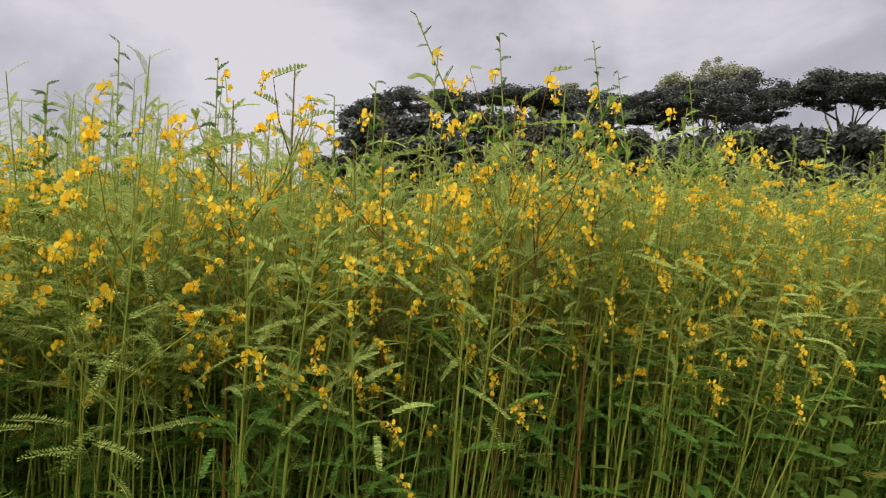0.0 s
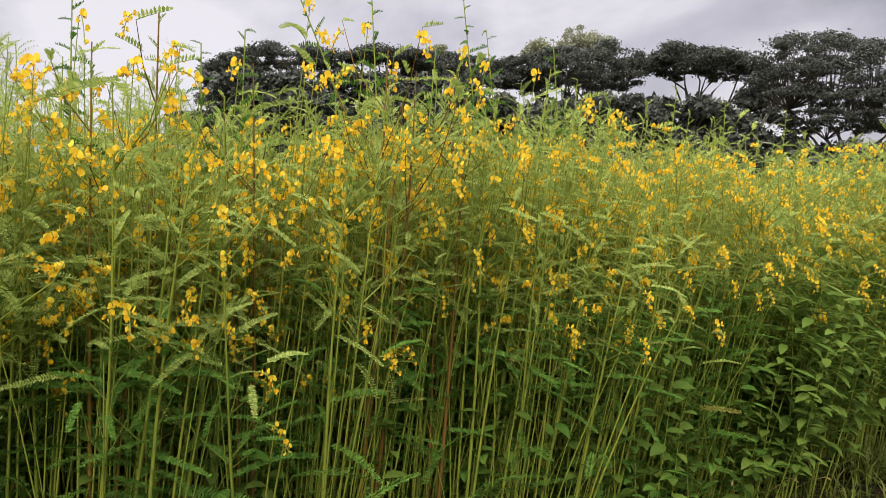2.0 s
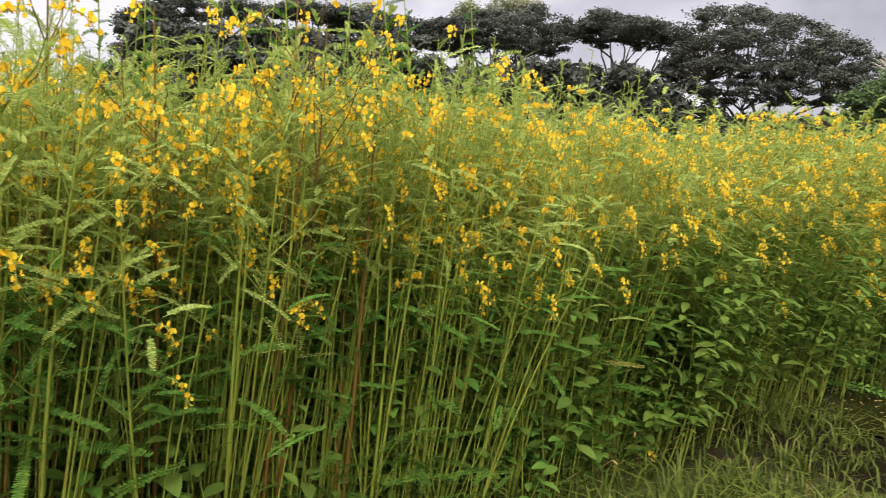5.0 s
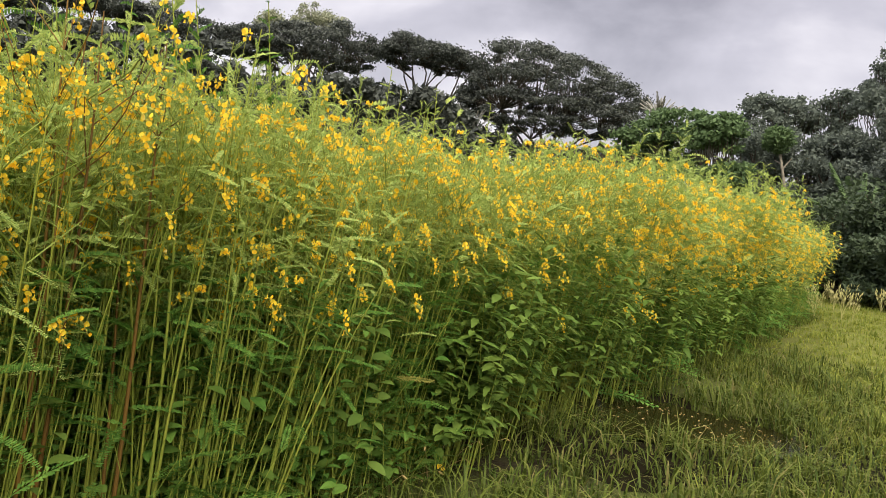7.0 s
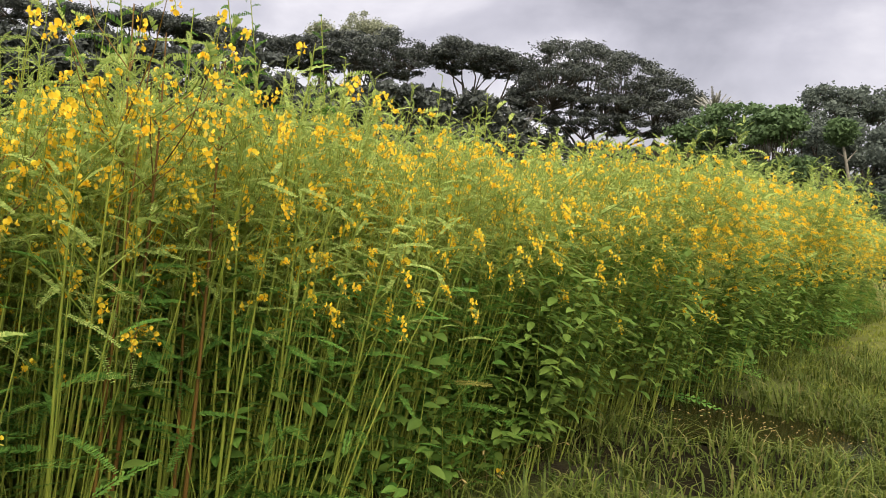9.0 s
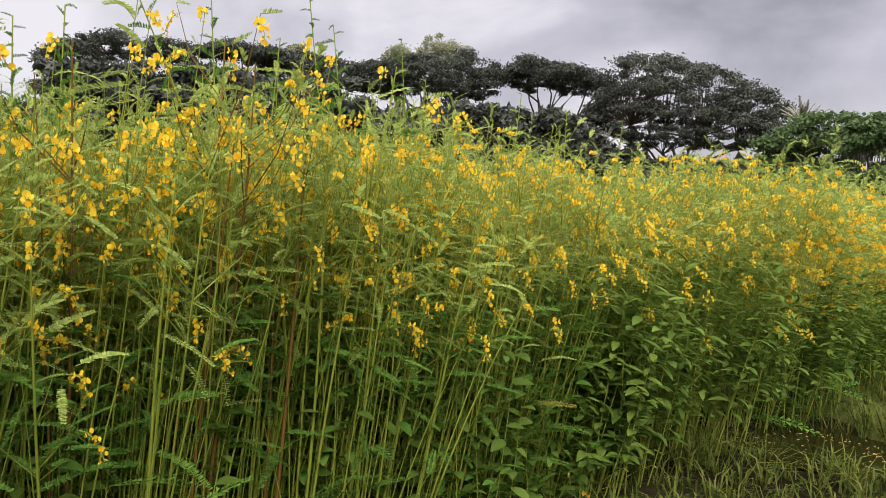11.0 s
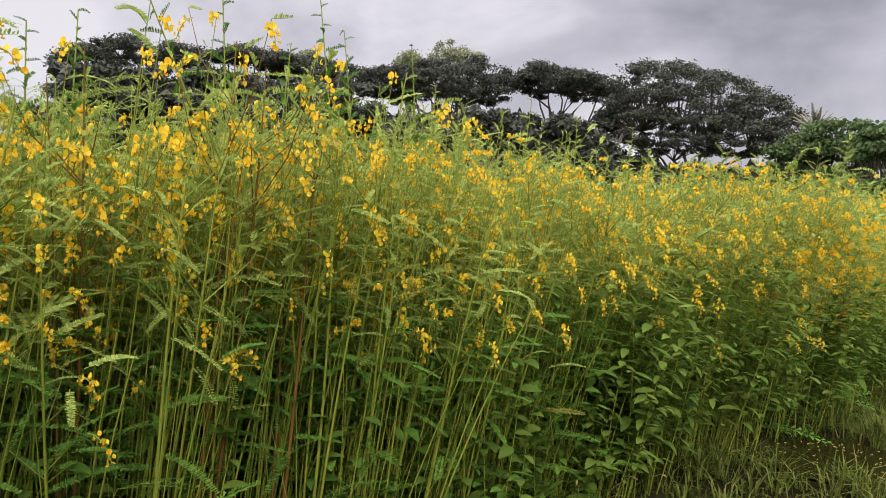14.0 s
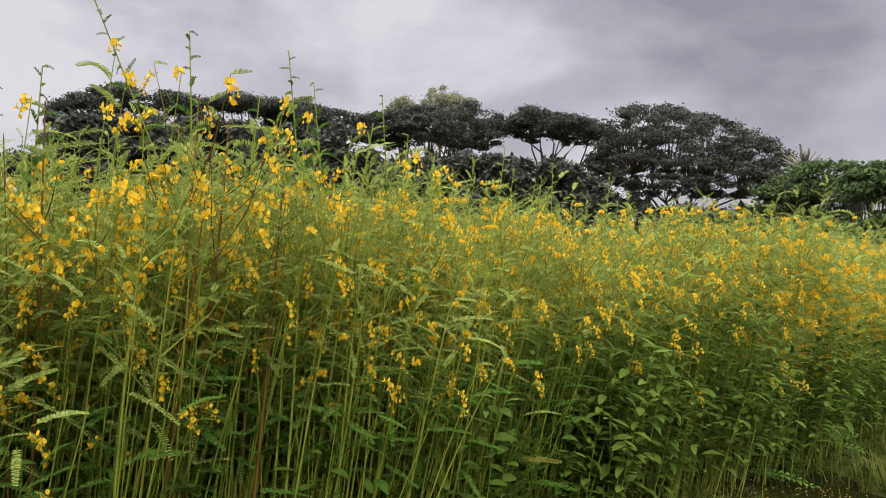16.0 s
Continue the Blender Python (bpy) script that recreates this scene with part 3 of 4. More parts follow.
# ---- flower clusters that hang out of the front, each on a side shoot of its own ----
FRONT = [
    (0.08, 2.36, 1.66), (0.00, 2.32, 1.88), (0.17, 2.40, 1.61), (0.22, 2.43, 1.41), (0.37, 2.50, 1.52), (0.39, 2.51, 1.42), (0.45, 2.54, 1.45),
    (0.62, 2.63, 1.41), (0.75, 2.70, 1.44), (0.91, 2.78, 1.47), (1.13, 2.90, 1.41), (1.40, 3.05, 1.47), (0.92, 2.79, 1.71), (1.23, 2.96, 1.85),
    (0.33, 2.48, 1.68), (0.11, 2.38, 1.34), (-0.05, 2.30, 1.47), (1.51, 3.11, 1.29), (1.75, 3.25, 1.28), (0.27, 2.45, 1.31), (3.63, 4.13, 1.45),
    (2.45, 3.63, 1.55), (2.29, 3.55, 1.42), (0.89, 2.69, 1.11), (1.00, 2.74, 1.00), (1.40, 2.91, 1.04), (1.27, 2.89, 1.02), (-0.17, 2.24, 1.45),
    (-0.43, 2.13, 1.42), (-0.70, 1.98, 1.50), (-0.55, 2.10, 1.30),
    (-0.86, 2.07, 1.91), (-0.60, 2.19, 1.97), (0.01, 2.47, 2.11), (0.20, 2.57, 2.07), (0.56, 2.75, 2.05), (0.54, 2.74, 1.93), (0.66, 2.80, 2.01),
    (0.04, 2.49, 2.02), (-0.38, 2.29, 1.90), (-0.20, 2.38, 1.90), (-0.62, 2.18, 1.78), (-1.02, 2.00, 1.75), (-0.99, 2.01, 1.67), (-0.38, 2.29, 1.78),
    (0.89, 2.92, 2.01), (1.14, 3.05, 1.93), (1.30, 3.14, 1.90), (-0.90, 2.05, 1.81),
]


def side_plant(x, y, z):
    """A slim plant whose tip carries one or two clusters at (x, y, z)."""
    hh = z + 0.05
    bx, by = x - 0.06 * z - U(0, 0.06), max(y + 0.10 * z, edge_y(x) - 0.02)
    k = np.linspace(0, 1, 9)
    main = np.stack([(x - bx) * k ** 1.8, (y + 0.03 - by) * k ** 1.8, hh * k], 1)
    root = new("crop_plant")
    root.location = (bx, by, -0.01)
    part("stem", to_mesh("stem", tube(main, 0.0048 * (1 - 0.75 * k), 5), [M_STEM], True), root)
    az = U(0, 6)
    for q in np.linspace(0.6, 0.95, 6):
        az += 2.4
        p = [np.interp(q, k, main[:, i]) for i in range(3)]
        part("leaf", (ME_SHADE if q < 0.8 else ME_LEAF)[int(rng.integers(0, 6))], root, frame_to(p, (math.cos(az), math.sin(az), U(0, 0.5)), U(-0.4, 0.4), U(0.6, 0.95)))
    flowered_stalk(root, frame_to(main[-1], (U(-0.5, 0.5), -1, 0)), int(rng.integers(5, 10)), U(0.08, 0.14), U(0.0175, 0.0205))
    if z < 1.88:
        part("raceme", ME_RAC[int(rng.integers(0, 8))], root, frame_to(main[-1] + [U(-0.03, 0.03), -0.02, -0.03], (U(-0.8, 0.8), -1, 0), 0, U(0.8, 1.1)))
    return tagged(root, "slim legume plant bearing one bright yellow flower cluster", "crop plant", "flowering legume crop")


for x, y, z in FRONT:
    side_plant(x, y, z)

for i in range(24):
    x = U(-1.25, 0.3)
    side_plant(x, edge_y(x) - U(0.1, 0.25), U(1.35, 1.86))
for i in range(22):
    x = U(1.7, 4.8)
    side_plant(x, edge_y(x) - U(0.28, 0.42), U(0.7, 1.5))

# ---- stout brown-stemmed plants in the front row ----
for x, y, lx in ((-0.57, 2.15, 0.02), (-0.46, 2.22, 0.03), (-0.18, 2.33, 0.02), (0.12, 2.49, 0.07), (0.17, 2.53, 0.06), (0.41, 2.64, 0.08)):
    crop_proto(U(1.85, 2.05), False, 5, True, True, thick=0.0095).matrix_basis = stand(x, y, (lx, U(-0.03, 0.0)))

# ---- crop, the rest of the field: too many to count ----
LITE = []
for _ in range(9):
    st, lv, rc = plan_plant(U(1.85, 2.12), False, int(rng.integers(5, 8)), True, bare=0.3)
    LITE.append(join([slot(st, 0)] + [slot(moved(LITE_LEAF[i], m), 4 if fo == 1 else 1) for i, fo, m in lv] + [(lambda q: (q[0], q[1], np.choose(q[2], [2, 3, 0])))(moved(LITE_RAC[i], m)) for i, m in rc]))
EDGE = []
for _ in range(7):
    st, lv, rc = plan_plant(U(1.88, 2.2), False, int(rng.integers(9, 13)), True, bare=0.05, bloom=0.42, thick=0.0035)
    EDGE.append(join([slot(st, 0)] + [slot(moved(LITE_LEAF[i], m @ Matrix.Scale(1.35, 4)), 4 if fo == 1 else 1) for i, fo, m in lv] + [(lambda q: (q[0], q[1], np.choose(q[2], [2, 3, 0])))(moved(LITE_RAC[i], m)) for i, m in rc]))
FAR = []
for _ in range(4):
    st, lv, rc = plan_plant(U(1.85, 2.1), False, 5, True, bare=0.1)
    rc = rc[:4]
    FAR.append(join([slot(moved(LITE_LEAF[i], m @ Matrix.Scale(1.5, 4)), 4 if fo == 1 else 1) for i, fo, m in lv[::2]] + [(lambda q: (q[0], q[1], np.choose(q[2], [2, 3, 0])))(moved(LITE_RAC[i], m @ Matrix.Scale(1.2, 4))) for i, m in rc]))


def sow(name, fam, count, xs, depth, power, label, cond=None, grown=(0.84, 1.02)):
    out = []
    while len(out) < count:
        x = U(*xs)
        dpt = depth[0] + (depth[1] - depth[0]) * U(0, 1) ** power
        if cond and not cond(x, dpt):
            continue
        out.append(moved(fam[int(rng.integers(0, len(fam)))], stand(x, edge_y(x) + dpt, size=U(*grown) * crop_height(x) / 1.95)))
    return tagged(new(name, to_mesh(name, join(out), [M_STEM, M_LEAF, M_PETAL, M_CALYX, M_SHADE])), label, "crop", kind="stuff")


sow("crop_stand", EDGE, 460, (4.1, 12.6), (-0.05, 2.2), 1.5, "dense flowering legume crop along the field edge")
sow("crop_stand", LITE, 490, (-3.6, 4.3), (0.75, 3.4), 1.2, "dense legume crop behind the front plants")
HEADS = []
for _ in range(6):
    st, lv, rc = plan_plant(U(1.8, 2.05), False, int(rng.integers(3, 5)), True, bare=0.5, bloom=0.68, thick=0.006)
    HEADS.append(join([slot(st, 0)] + [slot(moved(MID_LEAF[i], m @ Matrix.Scale(0.8, 4)), 4 if fo == 1 else 1) for i, fo, m in lv] + [(lambda q: (q[0], q[1], np.choose(q[2], [2, 3, 0])))(moved(FULL_RAC[i], m)) for i, m in rc]))
sow("crop_stand", HEADS, 260, (-2.2, 2.2), (0.25, 1.5), 1.0, "feathery flowering heads of the dense legume crop")
sow("crop_stand", HEADS, 260, (-2.4, 1.3), (0.06, 1.1), 1.0, "feathery flowering heads of the dense legume crop", grown=(0.89, 0.985))
sow("crop_stand", LITE, 190, (-1.8, 4.3), (0.5, 1.2), 1.0, "dense legume crop behind the front plants")
sow("crop_stand", LITE, 130, (-4.6, -1.65), (0, 1.2), 1.0, "dense flowering legume crop along the field edge")
sow("crop_stand", FAR, 370, (-16, 12.2), (2.4, 22), 1.3, "flowering legume crop filling the field behind", lambda x, d: x > -4 or d > 1)


# ---- broad-leaved weeds along the edge ----
def broad_leaf(length, width, droop):
    n = 5
    k = np.linspace(0, 1, n)
    wd = width * np.sin(np.pi * np.clip(k * 0.93 + 0.05, 0, 1)) ** 0.8 * (1 - 0.25 * k)
    c = np.stack([length * (k - 0.2 * droop * k ** 2), 0 * k, -length * droop * 0.5 * k ** 2], 1)
    l, r = c + np.stack([0 * k, wd, 0.25 * wd], 1), c + np.stack([0 * k, -wd, 0.25 * wd], 1)
    v = np.concatenate([c, l, r])
    f = []
    for i in range(n - 1):
        f += [(i, i + 1, n + i + 1), (i, n + i + 1, n + i), (i, 2 * n + i, 2 * n + i + 1), (i, 2 * n + i + 1, i + 1)]
    return shape(v, f)


BROAD = [broad_leaf(U(0.12, 0.17), U(0.024, 0.032), U(0.1, 0.8)) for _ in range(5)]
ME_BROAD = [to_mesh("leaf", s, [M_BROAD], True) for s in BROAD]


def weed_proto(height, count, single):
    k = np.linspace(0, 1, 8)
    w, w2 = U(-0.06, 0.06), U(-0.05, 0.05)
    main = np.stack([w * np.sin(3 * k), w2 * k ** 2, height * k], 1)
    root = new("broadleaf_weed")
    stalks, poses = [tube(main, 0.0055 * (1 - 0.75 * k), 5)], []
    az = U(0, 6)
    for q in np.linspace(0.27, 1.0, count):
        az += 2.4 + U(-0.3, 0.3)
        p = np.array([np.interp(q, k, main[:, i]) for i in range(3)])
        poses.append((int(rng.integers(0, 5)), frame_to(p, (math.cos(az), math.sin(az), U(-0.2, 0.45) + 0.5 * (q > 0.9)), U(-0.3, 0.3), U(0.75, 1.2) * (1.15 - 0.35 * q))))
    for _ in range(4):
        q, a, ln = U(0.3, 0.8), U(0, 6.28), U(0.15, 0.32)
        p = np.array([np.interp(q, k, main[:, i]) for i in range(3)])
        tip = p + np.array([math.cos(a) * ln * 0.8, math.sin(a) * ln * 0.8, ln * 0.6])
        stalks.append(tube([p, tip], [0.0025, 0.0012], 3))
        for r in (0.5, 0.8, 1.0, 1.0):
            b = a + U(-1.4, 1.4)
            poses.append((int(rng.integers(0, 5)), frame_to(p + (tip - p) * r, (math.cos(b), math.sin(b), U(-0.2, 0.4)), U(-0.3, 0.3), U(0.6, 0.95))))
    part("stem", to_mesh("stem", join(stalks), [M_STEM], True), root)
    if single:
        for i, m in poses:
            part("leaf", ME_BROAD[i], root, m)
    else:
        part("foliage", to_mesh("foliage", join([moved(BROAD[i], m) for i, m in poses]), [M_BROAD], True), root)
    return tagged(root, "leafy green weed with drooping lance-shaped leaves", "weed", "broad-leaved weeds by the crop")


WEEDS = [weed_proto(U(1.2, 1.5), 26 if i < 4 else 34, i < 4) for i in range(9)]
for i in range(118):
    x = 1.9 + 2.4 * U(0, 1) if i < 22 else 2.1 + 6.2 * U(0, 1) ** 1.5
    y = edge_y(x) - 0.3 + U(0, 0.45)
    put(WEEDS[i % 4 if i < 22 else 4 + i % 5], stand(x, y, (lean(x) + U(-0.12, 0.12), U(-0.18, 0.02)), U(0.72, 1.05)))


clear_unused(WEEDS)
small = weed_proto(0.42, 14, True)
small.matrix_basis = stand(2.08, 3.33, (0.05, -0.05), 1.0)
flowered_stalk(small, frame_to((0.02, -0.03, 0.1), (0.3, -1, 0)), 5, 0.06, 0.02)
tagged(small, "small leafy weed with a low yellow flower on the mud", "weed")


# ---- low undergrowth between the stalks ----
def low_clump(pinnate, n):
    stalks, out = [], []
    for i in range(n):
        a, hh = U(0, 6.28), U(0.3, 1.0)
        tip = np.array([math.cos(a) * hh * 0.35, math.sin(a) * hh * 0.35, hh])
        stalks.append(tube([(0, 0, 0), tip * 0.5 + [0, 0, hh * 0.06], tip], [0.003, 0.002, 0.001], 3))
        for q in np.linspace(0.2, 1.0, 6 if pinnate else 11):
            b = a + U(-2, 2)
            lf = WIDE_LEAF[int(rng.integers(0, 6))] if pinnate else OVATE[int(rng.integers(0, 5))]
            out.append(moved(slot(lf, int(rng.random() < 0.025)), frame_to(tip * q, (math.cos(b), math.sin(b), U(-0.1, 0.7)), U(-0.4, 0.4), U(0.6, 1.0) if pinnate else U(0.6, 1.1))))
    return join(stalks), join(out)


WIDE_LEAF = [pinnate_leaf(18, U(0.2, 0.28), U(0.2, 1.0), U(-0.1, 0.3), 2.9, 2) for _ in range(6)]
OVATE = [broad_leaf(U(0.075, 0.115), U(0.020, 0.029), U(0.2, 0.9)) for _ in range(5)]
LOW = [low_clump(i % 2 == 0, int(rng.integers(4, 8))) for i in range(10)]
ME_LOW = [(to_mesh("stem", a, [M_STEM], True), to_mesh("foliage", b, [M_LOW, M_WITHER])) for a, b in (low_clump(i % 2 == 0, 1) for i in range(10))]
for i in range(270):
    x = U(-1.6, 2.4)
    ob = new("low_weed")
    kind = 2 * (i % 5) if x < 0.9 and i % 4 else i % 10
    part("stem", ME_LOW[kind][0], ob)
    part("foliage", ME_LOW[kind][1], ob)
    ob.matrix_basis = stand(x, edge_y(x) + 0.4 * U(0, 1) - 0.16, (U(-0.15, 0.2), U(-0.1, 0.2)), U(0.5, 1.1) * (1.25 if x < 0.9 else 1.0))
    tagged(ob, "low leafy weed growing between the crop stalks", "weed", "low weeds under the crop")
out = []
for i in range(400):
    x = -2.2 + 4.8 * U(0, 1) ** 1.25
    m = stand(x, edge_y(x) + U(0.08, 1.3), (U(-0.15, 0.2), U(-0.1, 0.2)), U(0.7, 1.25))
    out += [slot(moved(LOW[i % 10][0], m), 2), moved(LOW[i % 10][1], m)]
tagged(new("undergrowth", to_mesh("undergrowth", join(out), [M_LOW, M_WITHER, M_STEM])), "leafy undergrowth deep between the crop stalks, toned darker for shade", "undergrowth", kind="stuff")


# ---- bent dry stalks ----
def dry_stalk(x, y, way, length, z):
    k = np.linspace(0, 1, 5)
    v = np.stack([x + way[0] * length * k, y + way[1] * length * k, z + way[2] * length * k - 0.06 * k * k], 1)
    head = tube(v[-1] + np.outer(np.linspace(0, 1, 5), (way[0] * 0.06, way[1] * 0.06, -0.02)), [0.002, 0.006, 0.006, 0.004, 0.001], 5)
    tagged(new("dry_grass_stalk", to_mesh("dry_grass_stalk", join([tube(v, 0.0028 * (1 - 0.4 * k), 4), head]), [M_STRAW], True)), "bent dry straw-coloured grass stalk", "grass stalk", "dry stalks in the crop")


for i in range(24):
    x = U(-0.9, 2.6)
    a = U(0, 6.28)
    dry_stalk(x, edge_y(x) - U(0.0, 0.12), (math.cos(a) * 0.6, -abs(math.sin(a)) * 0.4, U(0.4, 0.9)), U(0.2, 0.42), 0.0)


# ---- turf ----
def blades(name, tufts, per, where, tall, width, spread, label, material=M_GRASS):
    """Tufts of bent blades fanning out of a common root."""
    x, y, keep = where(tufts)
    tx, ty = x[keep], y[keep]
    size = rng.uniform(0.55, 1.25, len(tx)) * (0.75 + 0.5 * np.sin(1.7 * tx + 0.6 * ty) ** 2)
    tx, ty, size = (np.repeat(q, per) for q in (tx, ty, size))
    n = len(tx)
    a = rng.uniform(0, 2 * np.pi, n)
    off = spread * rng.uniform(0, 1, n)
    x, y = tx + off * np.cos(a), ty + off * np.sin(a)
    hgt = rng.uniform(*tall, n) * size
    a = a + rng.uniform(-0.7, 0.7, n)
    bend = rng.uniform(0.1, 1.6, n) * hgt
    w = rng.uniform(*width, n)
    base = np.stack([x, y, ground_z(x, y) - 0.005], 1)
    d = np.stack([np.cos(a), np.sin(a), 0 * a], 1)
    c = np.stack([-np.sin(a), np.cos(a), 0 * a], 1) * w[:, None]
    m = base + d * (bend * 0.3)[:, None] + np.stack([0 * a, 0 * a, hgt * 0.65], 1)
    t = base + d * bend[:, None] + np.stack([0 * a, 0 * a, hgt * rng.uniform(0.6, 1.0, n)], 1)
    v = np.stack([base - c, base + c, m - c * 0.8, m + c * 0.8, t], 1).reshape(-1, 3)
    i = np.arange(n) * 5
    f = np.concatenate([np.stack([i, i + 1, i + 3], 1), np.stack([i, i + 3, i + 2], 1), np.stack([i + 2, i + 3, i + 4], 1)])
    return tagged(new(name, to_mesh(name, shape(v, f), [material])), label, "grass", kind="stuff")


def in_puddle(x, y):
    d = ((x - PX) * 0.42 - (y - PY) * 0.91) / 0.95, ((x - PX) * 0.91 + (y - PY) * 0.42) / 0.52
    return d[0] ** 2 + d[1] ** 2


def verge_line(x):
    """Where the trodden wet turf gives way to the brighter open verge."""
    return 2.9 + 0.72 * (x - 4.5) + 0.2 * np.sin(2.3 * x)


def near_verge(n):
    x, y = rng.uniform(3.0, 8.0, n), rng.uniform(0.6, 5.4, n)
    return x, y, (y < verge_line(x) + 0.5 - rng.uniform(0, 2.0, n)) & (in_puddle(x, y) > 1.0)


def near_turf(n):
    x, y = rng.uniform(0.8, 8, n), rng.uniform(1.2, 6.2, n)
    patch = np.sin(2.1 * x + 1.2 * y) * np.sin(1.7 * y - 1.1 * x) + rng.uniform(-0.9, 1.4, n)
    return x, y, (y < edge_y(x) + 0.05) & (in_puddle(x, y) > rng.uniform(0.55, 1.15, n)) & (rng.uniform(0, 1.2, n) < edge_y(x) - y + 0.12) & (patch > -0.05) & (y > verge_line(x) + 0.5 - rng.uniform(0, 2.0, n))


def far_turf(n):
    x, y = rng.uniform(6, 26, n), rng.uniform(1, 13, n)
    return x, y, (y < edge_y(x)) | (x > 12.6)


def camera_side_turf(n):
    x, y = rng.uniform(-6, 6, n), rng.uniform(-5, 2.6, n)
    return x, y, (y < edge_y(x) - 0.2) & ((x < 1.0) | (y < 1.2)) & ((x < 3.2) | (y < 0.8))


def edge_turf(n):
    x = rng.uniform(-1, 12, n)
    return x, edge_y(x) + rng.uniform(-0.25, 0.35, n), in_puddle(x, edge_y(x)) > 0.5


blades("turf", 9000, 9, near_turf, (0.04, 0.23), (0.0025, 0.0075), 0.07, "short green grass with straw-coloured dead blades")
blades("turf", 17000, 8, far_turf, (0.03, 0.09), (0.003, 0.006), 0.09, "bright yellow-green grass of the open verge", M_VERGE)
blades("turf", 6500, 9, near_verge, (0.04, 0.13), (0.002, 0.005), 0.07, "bright yellow-green grass of the open verge", M_VERGE)
blades("turf", 3200, 5, camera_side_turf, (0.04, 0.13), (0.004, 0.008), 0.08, "trodden short grass on the near side of the field")
blades("turf", 900, 8, edge_turf, (0.06, 0.2), (0.002, 0.004), 0.04, "longer grass along the foot of the crop")


def plume_clump():
    out = []
    for i in range(16):
        a, hh = U(0, 6.28), U(0.35, 0.6)
        k = np.linspace(0, 1, 4)
        v = np.stack([math.cos(a) * 0.14 * k ** 2, math.sin(a) * 0.14 * k ** 2, hh * k], 1)
        out.append(tube(v, 0.002, 3))
        out.append(tube(v[-1] + np.outer(np.linspace(0, 1, 5), (math.cos(a) * 0.05, math.sin(a) * 0.05, 0.1)), [0.003, 0.014, 0.016, 0.01, 0.002], 5))
    return to_mesh("plume_grass", join(out), [M_PLUME])


PLUMES = [plume_clump() for _ in range(3)]
for i in range(34):
    x = U(11.8, 17.5)
    ob = new("plume_grass", PLUMES[i % 3])
    ob.matrix_basis = stand(x, 7.7 + (x - 12.3) * 0.36 + U(-0.7, 1.1), (U(-0.1, 0.1), 0), U(0.4, 0.75))
    tagged(ob, "clump of pale feathery flowering grass", "grass clump", "feathery grass on the verge")


# ---- trees ----
rng = np.random.default_rng(5)


def leaf_cloud(count, place, size, flat=0.5):
    """Many small ragged leaf sprays; place() gives the centre of each."""
    c = np.array([place() for _ in range(int(count * 1.6))])
    n = len(c)
    out_v, out_f = [], []
    for j in range(3):
        nrm = rng.normal(size=(n, 3)) * [flat, flat, 1.0]
        nrm /= np.linalg.norm(nrm, axis=1, keepdims=True)
        a = np.cross(nrm, rng.normal(size=(n, 3)))
        a /= np.linalg.norm(a, axis=1, keepdims=True)
        b = np.cross(nrm, a)
        s = rng.uniform(0.5, 1.3, (n, 1)) * size
        o = c + rng.normal(size=(n, 3)) * size * 0.6
        v = np.stack([o - a * s, o - b * s * 0.5 + a * s * 0.15, o + a * s * 0.6 + b * s * 0.6], 1).reshape(-1, 3)
        out_v.append(v)
        out_f.append(np.arange(n * 3).reshape(-1, 3) + j * n * 3)
    return shape(np.concatenate(out_v), np.concatenate(out_f))


def polar(az, dist):
    return dist * math.sin(radians(az)), dist * math.cos(radians(az))


